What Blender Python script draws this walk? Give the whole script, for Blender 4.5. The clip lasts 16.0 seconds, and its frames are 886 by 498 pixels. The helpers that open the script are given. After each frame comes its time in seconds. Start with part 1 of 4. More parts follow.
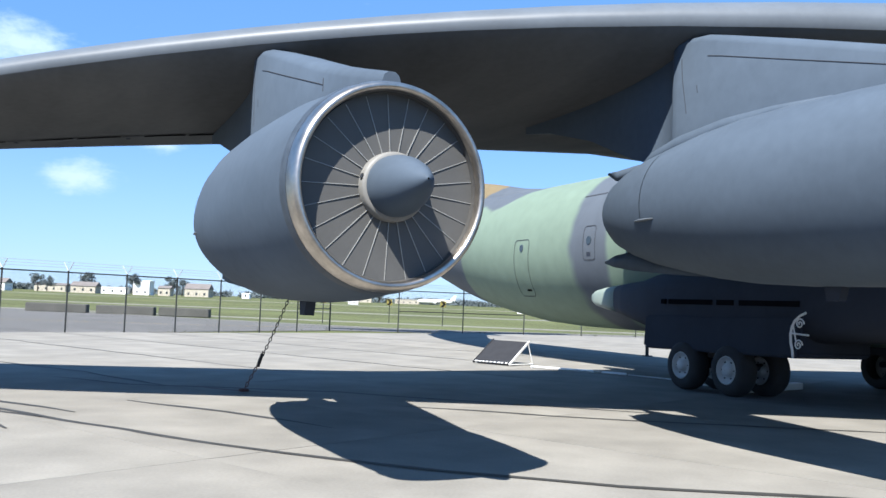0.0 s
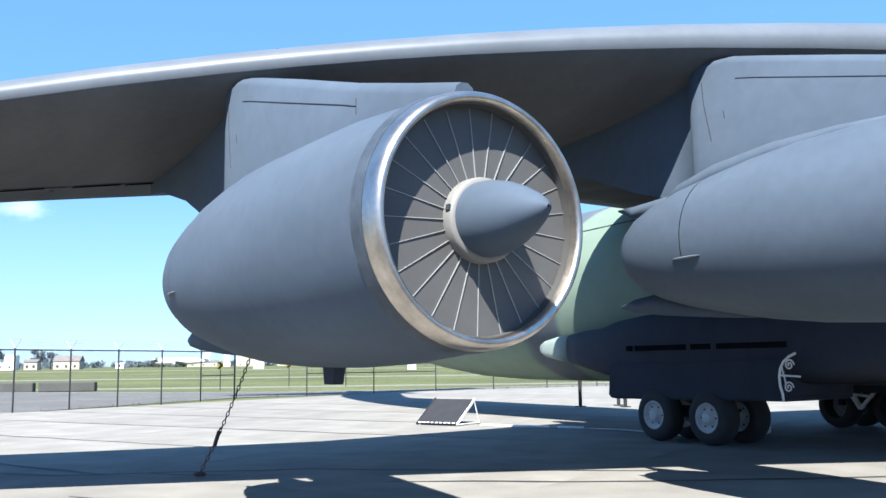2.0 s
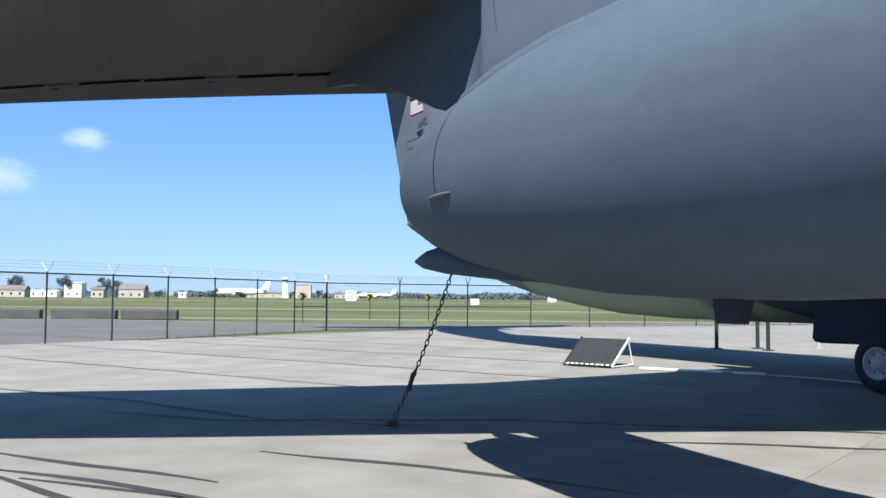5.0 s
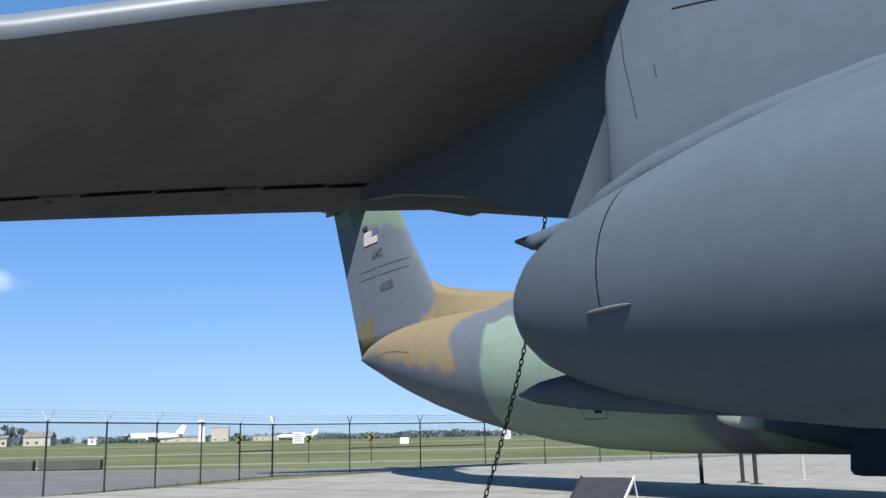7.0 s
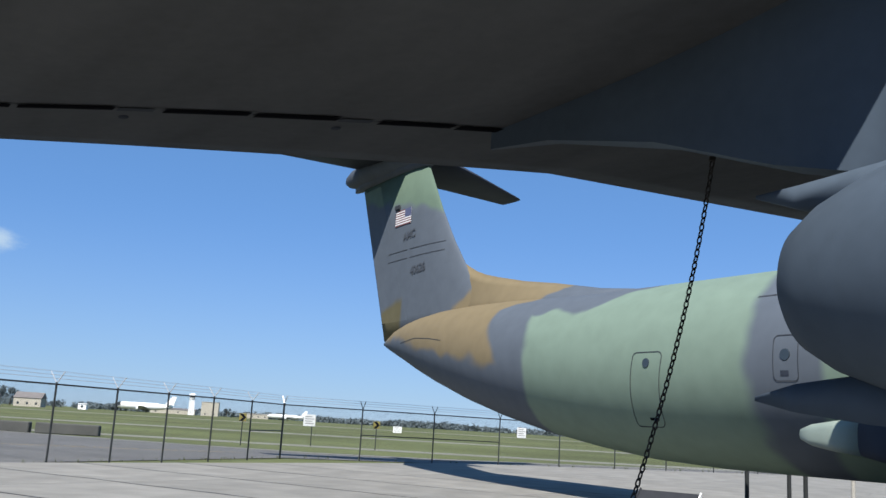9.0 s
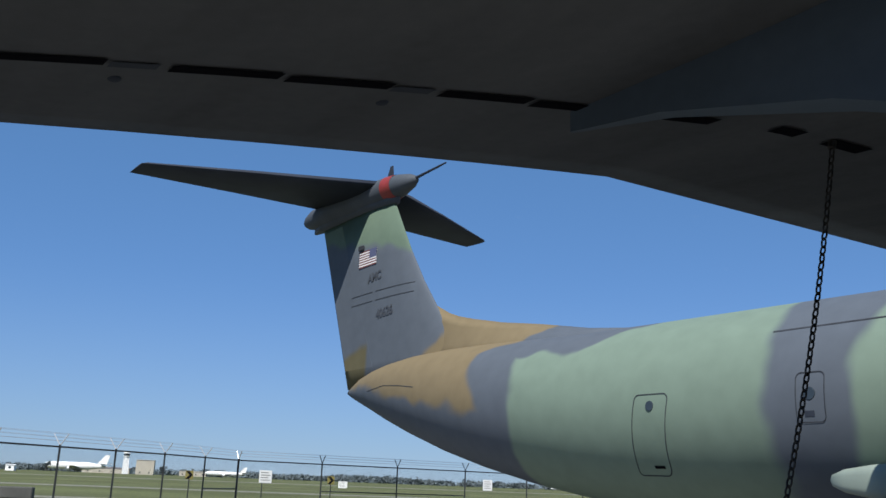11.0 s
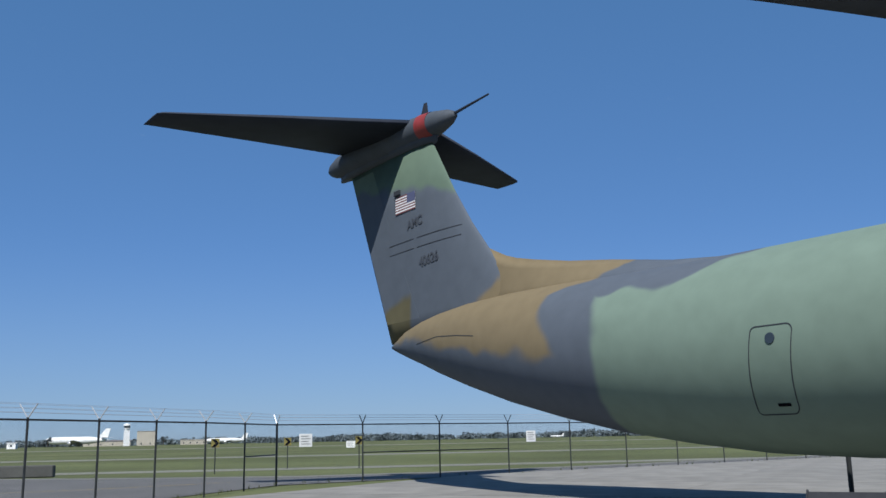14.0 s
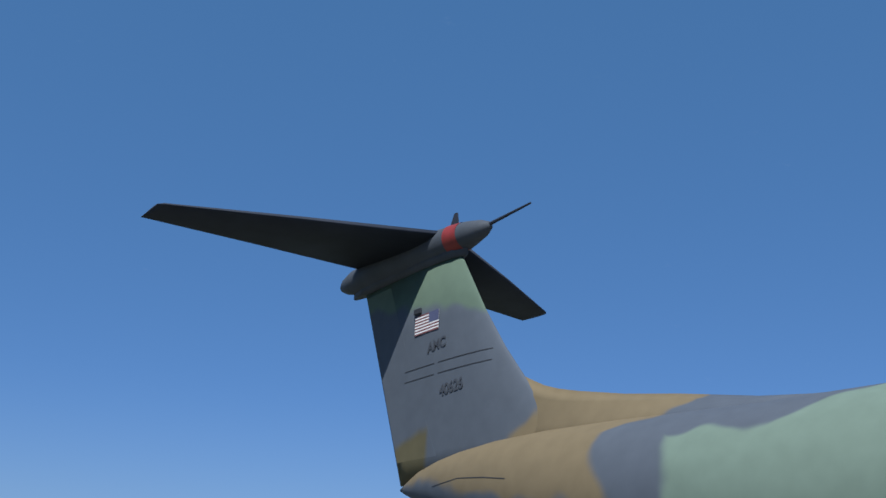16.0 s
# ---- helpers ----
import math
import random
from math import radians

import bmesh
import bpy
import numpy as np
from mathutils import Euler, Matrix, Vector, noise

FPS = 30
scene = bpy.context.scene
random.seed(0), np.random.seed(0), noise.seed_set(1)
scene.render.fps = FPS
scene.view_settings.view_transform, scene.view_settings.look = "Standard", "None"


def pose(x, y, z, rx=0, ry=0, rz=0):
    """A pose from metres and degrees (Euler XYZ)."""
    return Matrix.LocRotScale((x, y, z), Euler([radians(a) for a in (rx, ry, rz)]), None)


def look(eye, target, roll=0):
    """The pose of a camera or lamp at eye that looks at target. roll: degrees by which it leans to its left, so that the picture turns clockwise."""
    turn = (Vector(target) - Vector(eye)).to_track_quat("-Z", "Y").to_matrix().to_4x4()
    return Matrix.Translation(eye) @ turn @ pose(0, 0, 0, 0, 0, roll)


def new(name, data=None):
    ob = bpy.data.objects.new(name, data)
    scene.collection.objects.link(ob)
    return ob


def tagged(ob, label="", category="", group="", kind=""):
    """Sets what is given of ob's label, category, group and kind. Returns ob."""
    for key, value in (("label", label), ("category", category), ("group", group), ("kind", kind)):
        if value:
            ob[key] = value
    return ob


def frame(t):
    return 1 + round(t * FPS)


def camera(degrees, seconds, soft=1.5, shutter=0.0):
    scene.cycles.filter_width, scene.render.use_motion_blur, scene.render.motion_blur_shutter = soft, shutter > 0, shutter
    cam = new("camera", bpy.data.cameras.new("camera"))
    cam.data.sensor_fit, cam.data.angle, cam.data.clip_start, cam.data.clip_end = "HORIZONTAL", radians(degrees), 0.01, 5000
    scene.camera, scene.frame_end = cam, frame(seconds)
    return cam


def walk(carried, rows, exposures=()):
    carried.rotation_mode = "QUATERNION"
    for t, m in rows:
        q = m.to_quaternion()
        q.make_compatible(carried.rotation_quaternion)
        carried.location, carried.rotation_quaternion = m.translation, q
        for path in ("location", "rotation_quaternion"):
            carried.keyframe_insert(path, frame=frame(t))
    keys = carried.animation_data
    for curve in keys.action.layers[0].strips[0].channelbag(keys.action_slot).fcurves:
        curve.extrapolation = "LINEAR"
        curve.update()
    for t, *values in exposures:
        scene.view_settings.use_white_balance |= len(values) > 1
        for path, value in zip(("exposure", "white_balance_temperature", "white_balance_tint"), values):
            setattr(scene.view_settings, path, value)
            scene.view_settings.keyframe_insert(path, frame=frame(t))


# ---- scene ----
cam = camera(51.0, 16.0)
PATH = [
    (0, (40.143, -15.052, 1.52), (38.309, -14.264, 1.638), 2.2),
    (0.5, (39.602, -15.169, 1.582), (37.832, -14.248, 1.718), -2.4),
    (1, (39.146, -15.416, 1.561), (37.378, -14.498, 1.73), 0.7),
    (1.5, (38.866, -15.587, 1.525), (37.182, -14.531, 1.749), -0.2),
    (2, (38.275, -15.753, 1.526), (36.567, -14.742, 1.768), -0.7),
    (2.5, (37.74, -16.068, 1.541), (35.984, -15.143, 1.779), -0.2),
    (3, (37.287, -16.177, 1.515), (35.536, -15.236, 1.737), 0.8),
    (3.5, (36.765, -16.228, 1.552), (35.049, -15.228, 1.79), 1.4),
    (4, (36.273, -16.363, 1.54), (34.574, -15.321, 1.704), 0.5),
    (4.5, (35.655, -16.357, 1.491), (33.966, -15.293, 1.606), 0.2),
    (5, (35.136, -16.432, 1.489), (33.36, -15.518, 1.594), 0.5),
    (5.2, (35.022, -16.571, 1.515), (33.249, -15.676, 1.751), 1.3),
    (7.3, (32.863, -17.039, 1.528), (31.209, -15.992, 1.934), -1.0),
    (7.5, (32.619, -17.063, 1.53), (30.951, -16.044, 1.952), 0.1),
    (8, (32.045, -17.179, 1.548), (30.382, -16.164, 2.0), 1.1),
    (8.2, (31.863, -17.172, 1.542), (30.174, -16.18, 1.944), 2.4),
    (10.3, (29.85, -17.092, 1.566), (28.24, -15.976, 1.969), 2.3),
    (10.5, (29.659, -17.043, 1.559), (28.042, -15.937, 1.96), 0.1),
    (11, (29.152, -16.99, 1.514), (27.577, -15.86, 2.005), 2.2),
    (11.5, (28.708, -17.1, 1.445), (27.191, -15.937, 2.031), 2.2),
    (12, (28.168, -17.151, 1.408), (26.614, -16.022, 1.966), 4.4),
    (12.5, (27.676, -17.148, 1.433), (26.153, -15.972, 1.977), 1.9),
    (13, (27.141, -17.214, 1.518), (25.65, -15.99, 2.044), 1.5),
    (13.5, (26.621, -17.238, 1.529), (25.106, -16.021, 2.001), -1.2),
    (14, (26.259, -17.256, 1.535), (24.684, -16.09, 1.934), -1.1),
    (14.5, (25.662, -17.138, 1.571), (23.991, -16.121, 1.989), 1.8),
    (15, (24.888, -16.985, 1.573), (23.303, -15.895, 2.118), 1.8),
    (15.5, (23.85, -16.4, 1.56), (22.356, -15.225, 2.183), -1.1),
    (16.0, (22.72, -15.72, 1.55), (21.219, -14.607, 2.262), 2.4),
]
EXPOSURE = [(0, 1.39, 6300, 9), (1, 1.49, 6250, 9), (2, 1.72, 6200, 9), (3, 1.42, 6200, 9), (4, 1.34, 6250, 9), (5, 1.17, 6250, 9), (8, 0.89, 6300, 9), (10.5, 0.51, 6350, 9), (12, 0.44, 6250, 9), (13, 0.42, 6200, 9), (13.5, 0.34, 6150, 9), (14.5, 0.29, 6100, 9), (15.5, 0.29, 6050, 9), (16, 0.24, 5950, 9)]
walk(cam, [(t, look(eye, target, roll)) for t, eye, target, roll in PATH], EXPOSURE)

# ---- world and sun ----
CLOUDS = [((-0.983, 0.104, 0.155), 0.035), ((-0.993, 0.030, 0.113), 0.055), ((-0.972, -0.035, 0.235), 0.075)]
SUN_TO = Vector((0.55, -0.58, 1.0)).normalized()          # towards the sun
world = bpy.data.worlds.new("world")
scene.world = world
world.use_nodes = True
wn, wl = world.node_tree.nodes, world.node_tree.links
sky = wn.new("ShaderNodeTexSky")
sky.sky_type, sky.sun_disc = "NISHITA", False
sky.sun_elevation = math.asin(SUN_TO.z)
sky.sun_rotation = math.atan2(SUN_TO.x, SUN_TO.y)
sky.air_density, sky.dust_density, sky.ozone_density = 0.75, 0.1, 3.0
wn["Background"].inputs["Strength"].default_value = 0.082
blue = wn.new("ShaderNodeVectorMath")
blue.operation, blue.inputs[1].default_value = "MULTIPLY", (0.80, 0.84, 1.08)
wl.new(sky.outputs["Color"], blue.inputs[0])
# small fair-weather clouds low over the field
geo, shape = wn.new("ShaderNodeTexCoord"), wn.new("ShaderNodeTexNoise")
shape.inputs["Scale"].default_value, shape.inputs["Detail"].default_value, shape.inputs["Roughness"].default_value = 38, 5, 0.62
squash = wn.new("ShaderNodeMapping")
squash.inputs["Scale"].default_value = (1, 1, 2.2)
wl.new(geo.outputs["Generated"], squash.inputs["Vector"])
wl.new(squash.outputs["Vector"], shape.inputs["Vector"])
cover = None
for away, size in CLOUDS:
    gap = wn.new("ShaderNodeVectorMath")
    gap.operation = "SUBTRACT"
    gap.inputs[1].default_value = Vector(away).normalized()
    wl.new(geo.outputs["Generated"], gap.inputs[0])
    flat = wn.new("ShaderNodeVectorMath")
    flat.operation, flat.inputs[1].default_value = "MULTIPLY", (1, 1, 2.0)
    wl.new(gap.outputs[0], flat.inputs[0])
    ln = wn.new("ShaderNodeVectorMath")
    ln.operation = "LENGTH"
    wl.new(flat.outputs[0], ln.inputs[0])
    fall = wn.new("ShaderNodeMapRange")
    fall.inputs["From Min"].default_value, fall.inputs["From Max"].default_value = size, 0.0
    wl.new(ln.outputs["Value"], fall.inputs["Value"])
    if cover is None:
        cover = fall.outputs["Result"]
    else:
        mx = wn.new("ShaderNodeMath")
        mx.operation = "MAXIMUM"
        wl.new(cover, mx.inputs[0])
        wl.new(fall.outputs["Result"], mx.inputs[1])
        cover = mx.outputs[0]
mul = wn.new("ShaderNodeMath")
mul.operation = "MULTIPLY_ADD"
mul.inputs[1].default_value = 1.0
wl.new(cover, mul.inputs[0])
wl.new(shape.outputs["Fac"], mul.inputs[2])
edge = wn.new("ShaderNodeMapRange")
edge.interpolation_type = "SMOOTHSTEP"
edge.inputs["From Min"].default_value, edge.inputs["From Max"].default_value = 0.66, 1.45
wl.new(mul.outputs[0], edge.inputs["Value"])
cloud = wn.new("ShaderNodeMix")
cloud.data_type = "RGBA"
cloud.inputs[7].default_value = (3.6, 4.7, 6.0, 1)
wl.new(edge.outputs["Result"], cloud.inputs[0])
haze = wn.new("ShaderNodeMix")                            # thin summer haze evens out the dome
haze.data_type, haze.inputs[0].default_value, haze.inputs[7].default_value = "RGBA", 0.5, (0.92, 2.55, 4.95, 1)
wl.new(blue.outputs[0], haze.inputs[6])
low_air = wn.new("ShaderNodeMix")
low_air.data_type, low_air.inputs[7].default_value = "RGBA", (2.7, 3.75, 4.5, 1)
height = wn.new("ShaderNodeSeparateXYZ")
wl.new(geo.outputs["Generated"], height.inputs[0])
lift_ = wn.new("ShaderNodeMapRange")
lift_.interpolation_type = "SMOOTHSTEP"
for k_, v_ in (("From Min", -0.05), ("From Max", 0.22), ("To Min", 0.5), ("To Max", 0.0)):
    lift_.inputs[k_].default_value = v_
wl.new(height.outputs["Z"], lift_.inputs["Value"])
wl.new(lift_.outputs["Result"], low_air.inputs[0])
wl.new(haze.outputs[2], low_air.inputs[6])
wl.new(low_air.outputs[2], cloud.inputs[6])
wl.new(cloud.outputs[2], wn["Background"].inputs["Color"])
sun = new("sun", bpy.data.lights.new("sun", "SUN"))
sun.data.energy, sun.data.angle, sun.data.color = 5.0, radians(0.53), (1.0, 0.955, 0.89)
sun.matrix_world = Matrix.Translation((30, -30, 40)) @ (-SUN_TO).to_track_quat("-Z", "Y").to_matrix().to_4x4()


# ---- materials ----
def mat(name, color, rough=0.6, metal=0.0, var=0.15, scale=1.5, grain=25.0, bump=0.1, spec=0.5, streak=None, random_tint=0.0):
    """A painted or raw surface: base colour with stains at one scale and grain at another, and a fine relief."""
    m = bpy.data.materials.new(name)
    m.use_nodes = True
    n, l = m.node_tree.nodes, m.node_tree.links
    b = n["Principled BSDF"]
    b.inputs["Roughness"].default_value, b.inputs["Metallic"].default_value = rough, metal
    b.inputs["Specular IOR Level"].default_value = spec
    co = n.new("ShaderNodeTexCoord")
    where = co.outputs["Object"]
    if streak:
        mp = n.new("ShaderNodeMapping")
        mp.inputs["Scale"].default_value = streak
        l.new(where, mp.inputs["Vector"])
        where = mp.outputs["Vector"]
    big, fine = n.new("ShaderNodeTexNoise"), n.new("ShaderNodeTexNoise")
    big.inputs["Scale"].default_value, big.inputs["Detail"].default_value = scale, 5
    fine.inputs["Scale"].default_value, fine.inputs["Detail"].default_value = grain, 3
    l.new(where, big.inputs["Vector"])
    l.new(co.outputs["Object"], fine.inputs["Vector"])
    mix = n.new("ShaderNodeMath")
    mix.operation, mix.inputs[1].default_value = "MULTIPLY_ADD", 0.3
    l.new(fine.outputs["Fac"], mix.inputs[0])
    l.new(big.outputs["Fac"], mix.inputs[2])
    ramp = n.new("ShaderNodeMapRange")
    ramp.inputs["From Min"].default_value, ramp.inputs["From Max"].default_value = 0.35, 0.95
    ramp.inputs["To Min"].default_value, ramp.inputs["To Max"].default_value = 1 - var, 1 + var
    l.new(mix.outputs[0], ramp.inputs["Value"])
    tint = n.new("ShaderNodeVectorMath")
    tint.operation, tint.inputs[0].default_value = "SCALE", color
    fac = ramp.outputs["Result"]
    if random_tint:
        info, mr, mul = n.new("ShaderNodeObjectInfo"), n.new("ShaderNodeMapRange"), n.new("ShaderNodeMath")
        mr.inputs["To Min"].default_value, mr.inputs["To Max"].default_value = 1 - random_tint, 1 + random_tint
        mul.operation = "MULTIPLY"
        l.new(info.outputs["Random"], mr.inputs["Value"])
        l.new(mr.outputs["Result"], mul.inputs[0])
        l.new(fac, mul.inputs[1])
        fac = mul.outputs[0]
    l.new(fac, tint.inputs["Scale"])
    l.new(tint.outputs[0], b.inputs["Base Color"])
    if bump:
        bm_ = n.new("ShaderNodeBump")
        bm_.inputs["Strength"].default_value, bm_.inputs["Distance"].default_value = bump, 0.01
        l.new(fine.outputs["Fac"], bm_.inputs["Height"])
        l.new(bm_.outputs["Normal"], b.inputs["Normal"])
    return m


GREY = (0.066, 0.086, 0.113)
M_grey = mat("aircraft_grey", GREY, 0.6, 0, 0.24, 0.9, 9, 0.03, 0.06, streak=(0.4, 1, 1))
M_wing = mat("weathered_wing_grey", (0.094, 0.097, 0.102), 0.85, 0, 0.24, 0.9, 9, 0.03, 0.02, streak=(0.35, 1.3, 1))
M_bullet = mat("bullet_grey", (0.066, 0.075, 0.088), 0.6, 0, 0.15, 1.5, 12, 0.03, 0.1)
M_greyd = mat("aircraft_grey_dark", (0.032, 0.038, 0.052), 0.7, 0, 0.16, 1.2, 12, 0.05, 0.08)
M_chrome = mat("polished_lip", (0.52, 0.47, 0.415), 0.34, 1.0, 0.36, 5.0, 26, 0.16)
M_band = mat("lip_shade_grey", (0.0471, 0.0593, 0.076), 0.5, 0, 0.3, 5, 20, 0.05, 0.2)
M_lead = mat("leading_edge_grey", (0.1026, 0.1186, 0.1383), 0.45, 0, 0.16, 1.2, 14, 0.03, 0.3)
M_fan = mat("fan_grey", (0.0722, 0.0714, 0.0684), 0.6, 0.0, 0.12, 4, 30, 0.06)
M_vane = mat("vane_metal", (0.304, 0.304, 0.2888), 0.4, 0.2, 0.12, 5, 30, 0.03)
M_duct = mat("duct_dark", (0.0684, 0.0669, 0.0646), 0.5, 0.1, 0.1, 4, 30, 0.03)
M_black = mat("black_recess", (0.008, 0.008, 0.010), 0.9, 0, 0.2, 3, 20, 0, 0.0)
M_line = mat("panel_line", (0.038, 0.0418, 0.0494), 0.8, 0, 0.2, 6, 30, 0, 0.05)
M_white = mat("white_paint", (0.70, 0.70, 0.68), 0.45, 0, 0.08, 2.5, 25, 0.03)
M_red = mat("red_paint", (0.2128, 0.0266, 0.0228), 0.5, 0, 0.2, 4, 25, 0.03)
M_rust = mat("red_chain_paint", (0.0988, 0.0418, 0.0342), 0.7, 0, 0.3, 12, 60, 0.1)
M_tyre = mat("tyre_rubber", (0.022, 0.022, 0.024), 0.85, 0, 0.25, 5, 40, 0.15)
M_tip = mat("pale_green_cap", (0.228, 0.2736, 0.2356), 0.5, 0, 0.08, 2, 20, 0.03)
M_hub = mat("hub_white", (0.418, 0.4256, 0.4256), 0.5, 0, 0.12, 6, 40, 0.05)
M_steel = mat("chain_steel", (0.0456, 0.0418, 0.038), 0.6, 0.7, 0.3, 15, 60, 0.1)
M_post = mat("fence_black", (0.02, 0.022, 0.022), 0.5, 0.1, 0.2, 6, 40, 0.03)
M_galv = mat("galvanised", (0.55, 0.56, 0.56), 0.45, 0.6, 0.12, 8, 50, 0.05)
M_board = mat("board_black", (0.025, 0.026, 0.03), 0.8, 0, 0.2, 4, 30, 0.03, 0.2)
M_wood = mat("grey_wood", (0.3192, 0.304, 0.2736), 0.8, 0, 0.25, 3, 30, 0.2, streak=(1, 6, 6))
M_ring = mat("hub_ring_grey", (0.1672, 0.1634, 0.152), 0.55, 0, 0.15, 6, 40, 0.05)
M_concrete = mat("concrete", (0.1991, 0.19, 0.1702), 0.9, 0, 0.26, 0.9, 30, 0.35, spec=0.2, random_tint=0.06)
M_seal = mat("tar_sealant", (0.0304, 0.0296, 0.0274), 0.7, 0, 0.3, 1.5, 25, 0.2)
M_joint = mat("joint_dirt", (0.1292, 0.1201, 0.1049), 0.9, 0, 0.3, 0.8, 20, 0.2)
M_asphalt = mat("asphalt", (0.1026, 0.0988, 0.0927), 0.9, 0, 0.25, 0.3, 20, 0.3)
M_dark_ground = mat("unseen_dark_ground", (0.050, 0.049, 0.047), 0.9, 0, 0.25, 0.4, 20, 0.3, spec=0.1)
M_shoulder = mat("pale_shoulder", (0.152, 0.1482, 0.1292), 0.9, 0, 0.2, 0.3, 12, 0.2)
M_yellow = mat("road_yellow", (0.418, 0.2888, 0.0532), 0.8, 0, 0.25, 2, 25, 0.1)
M_grass = mat("grass", (0.0973, 0.1079, 0.0471), 0.95, 0, 0.45, 0.045, 1.3, 0.4, spec=0.1)
M_drygrass = mat("dry_grass_verge", (0.1254, 0.1254, 0.0608), 0.95, 0, 0.4, 0.1, 2.0, 0.4, spec=0.1)
M_taxi = mat("taxiway", (0.1672, 0.1634, 0.1292), 0.9, 0, 0.2, 0.08, 3, 0.1)
# leaf colour paled to blue-grey: the distance haze is painted in
M_hazy_leaf = mat("hazy_leaves", (0.100, 0.122, 0.130), 0.9, 0, 0.5, 0.05, 0.6, 0, spec=0.1)
M_bark = mat("bark", (0.0684, 0.0532, 0.038), 0.9, 0, 0.3, 2, 20, 0.3)
M_bldg = mat("building_cream", (0.38, 0.3496, 0.2888), 0.8, 0, 0.1, 0.2, 4, 0.02)
M_bldw = mat("building_white", (0.80, 0.80, 0.79), 0.7, 0, 0.06, 0.2, 4, 0.02)
M_roof = mat("roof_grey", (0.152, 0.1368, 0.1292), 0.8, 0, 0.15, 0.3, 4, 0.05)
M_glass = mat("window_dark", (0.03, 0.04, 0.05), 0.12, 0, 0.1, 1, 5, 0)
M_barrier = mat("barrier_dark", (0.0646, 0.0646, 0.0593), 0.9, 0, 0.3, 0.8, 10, 0.2)
M_chevy = mat("chevron_yellow", (0.1824, 0.152, 0.038), 0.5, 0, 0.1, 4, 20, 0)
M_signw = mat("sign_white", (0.70, 0.70, 0.68), 0.5, 0, 0.05, 4, 20, 0)
M_blue = mat("flag_blue", (0.076, 0.0836, 0.152), 0.6, 0, 0.1, 4, 20, 0)
M_stripe = mat("flag_red", (0.152, 0.0532, 0.0532), 0.6, 0, 0.1, 4, 20, 0)
M_letter = mat("stencil_dark", (0.045, 0.05, 0.06), 0.65, 0, 0.15, 4, 20, 0)


def camo_material(name, fin):
    """Sprayed camouflage: soft-edged fields of green, grey and tan laid out along the airframe."""
    m = bpy.data.materials.new(name)
    m.use_nodes = True
    n, l = m.node_tree.nodes, m.node_tree.links
    b = n["Principled BSDF"]
    b.inputs["Roughness"].default_value, b.inputs["Specular IOR Level"].default_value = 0.6, 0.06
    co = n.new("ShaderNodeTexCoord")
    wob = n.new("ShaderNodeTexNoise")
    wob.inputs["Scale"].default_value, wob.inputs["Detail"].default_value = 0.75, 1.2
    l.new(co.outputs["Object"], wob.inputs["Vector"])
    off = n.new("ShaderNodeVectorMath")
    off.operation, off.inputs[1].default_value = "SUBTRACT", (0.5, 0.5, 0.5)
    l.new(wob.outputs["Color"], off.inputs[0])
    sc = n.new("ShaderNodeVectorMath")
    sc.operation, sc.inputs["Scale"].default_value = "SCALE", 1.0
    l.new(off.outputs[0], sc.inputs[0])
    ad = n.new("ShaderNodeVectorMath")
    ad.operation = "ADD"
    l.new(co.outputs["Object"], ad.inputs[0])
    l.new(sc.outputs[0], ad.inputs[1])
    sep = n.new("ShaderNodeSeparateXYZ")
    l.new(ad.outputs[0], sep.inputs[0])

    def field(a, bz, c, soft=0.16):
        """0 to 1 across the line a*x + bz*z = c."""
        m1, m2 = n.new("ShaderNodeMath"), n.new("ShaderNodeMath")
        m1.operation = m2.operation = "MULTIPLY_ADD"
        m1.inputs[1].default_value, m1.inputs[2].default_value = a, -c
        l.new(sep.outputs["X"], m1.inputs[0])
        m2.inputs[1].default_value = bz
        l.new(sep.outputs["Z"], m2.inputs[0])
        l.new(m1.outputs[0], m2.inputs[2])
        r = n.new("ShaderNodeMapRange")
        r.interpolation_type = "SMOOTHSTEP"
        r.inputs["From Min"].default_value, r.inputs["From Max"].default_value = -soft, soft
        l.new(m2.outputs[0], r.inputs["Value"])
        return r.outputs["Result"]

    def both(p, q, op="MULTIPLY"):
        k = n.new("ShaderNodeMath")
        k.operation = op
        l.new(p, k.inputs[0])
        l.new(q, k.inputs[1])
        return k.outputs[0]

    def over(base, color, fac):
        k = n.new("ShaderNodeMix")
        k.data_type = "RGBA"
        l.new(fac, k.inputs[0])
        if isinstance(base, tuple):
            k.inputs[6].default_value = (*base, 1)
        else:
            l.new(base, k.inputs[6])
        k.inputs[7].default_value = (*color, 1)
        return k.outputs[2]

    green, grey, tan = (0.152, 0.203, 0.161), (0.088, 0.102, 0.122), (0.172, 0.136, 0.081)
    if fin:
        col = over(grey, (0.098, 0.137, 0.102), field(0.18, 1, 9.95))
        col = over(col, (0.108, 0.096, 0.055), both(field(0.25, -1, -5.9), field(-1, 0, -1.2)))
        col = over(col, tan, both(field(-0.15, -1, -7.05), field(1, -1.3, -2.2)))
    else:
        col = over(green, grey, both(field(1, 0.0, 18.75), field(-1, 0.18, -19.9)))
        col = over(col, grey, both(field(-1, 0, -11.15), both(field(-0.5, 1, -2.0, 0.1), field(0, 1, 4.62, 0.09)), "MAXIMUM"))
        col = over(col, tan, both(field(-1, -0.42, -11.1), field(-1, 2.2, 1.9), "MAXIMUM"))
        col = over(col, grey, both(field(-0.14, -1, -4.72), field(-1, 0, -10.7)))
    fine = n.new("ShaderNodeTexNoise")
    fine.inputs["Scale"].default_value, fine.inputs["Detail"].default_value = 2.2, 6
    l.new(co.outputs["Object"], fine.inputs["Vector"])
    r = n.new("ShaderNodeMapRange")
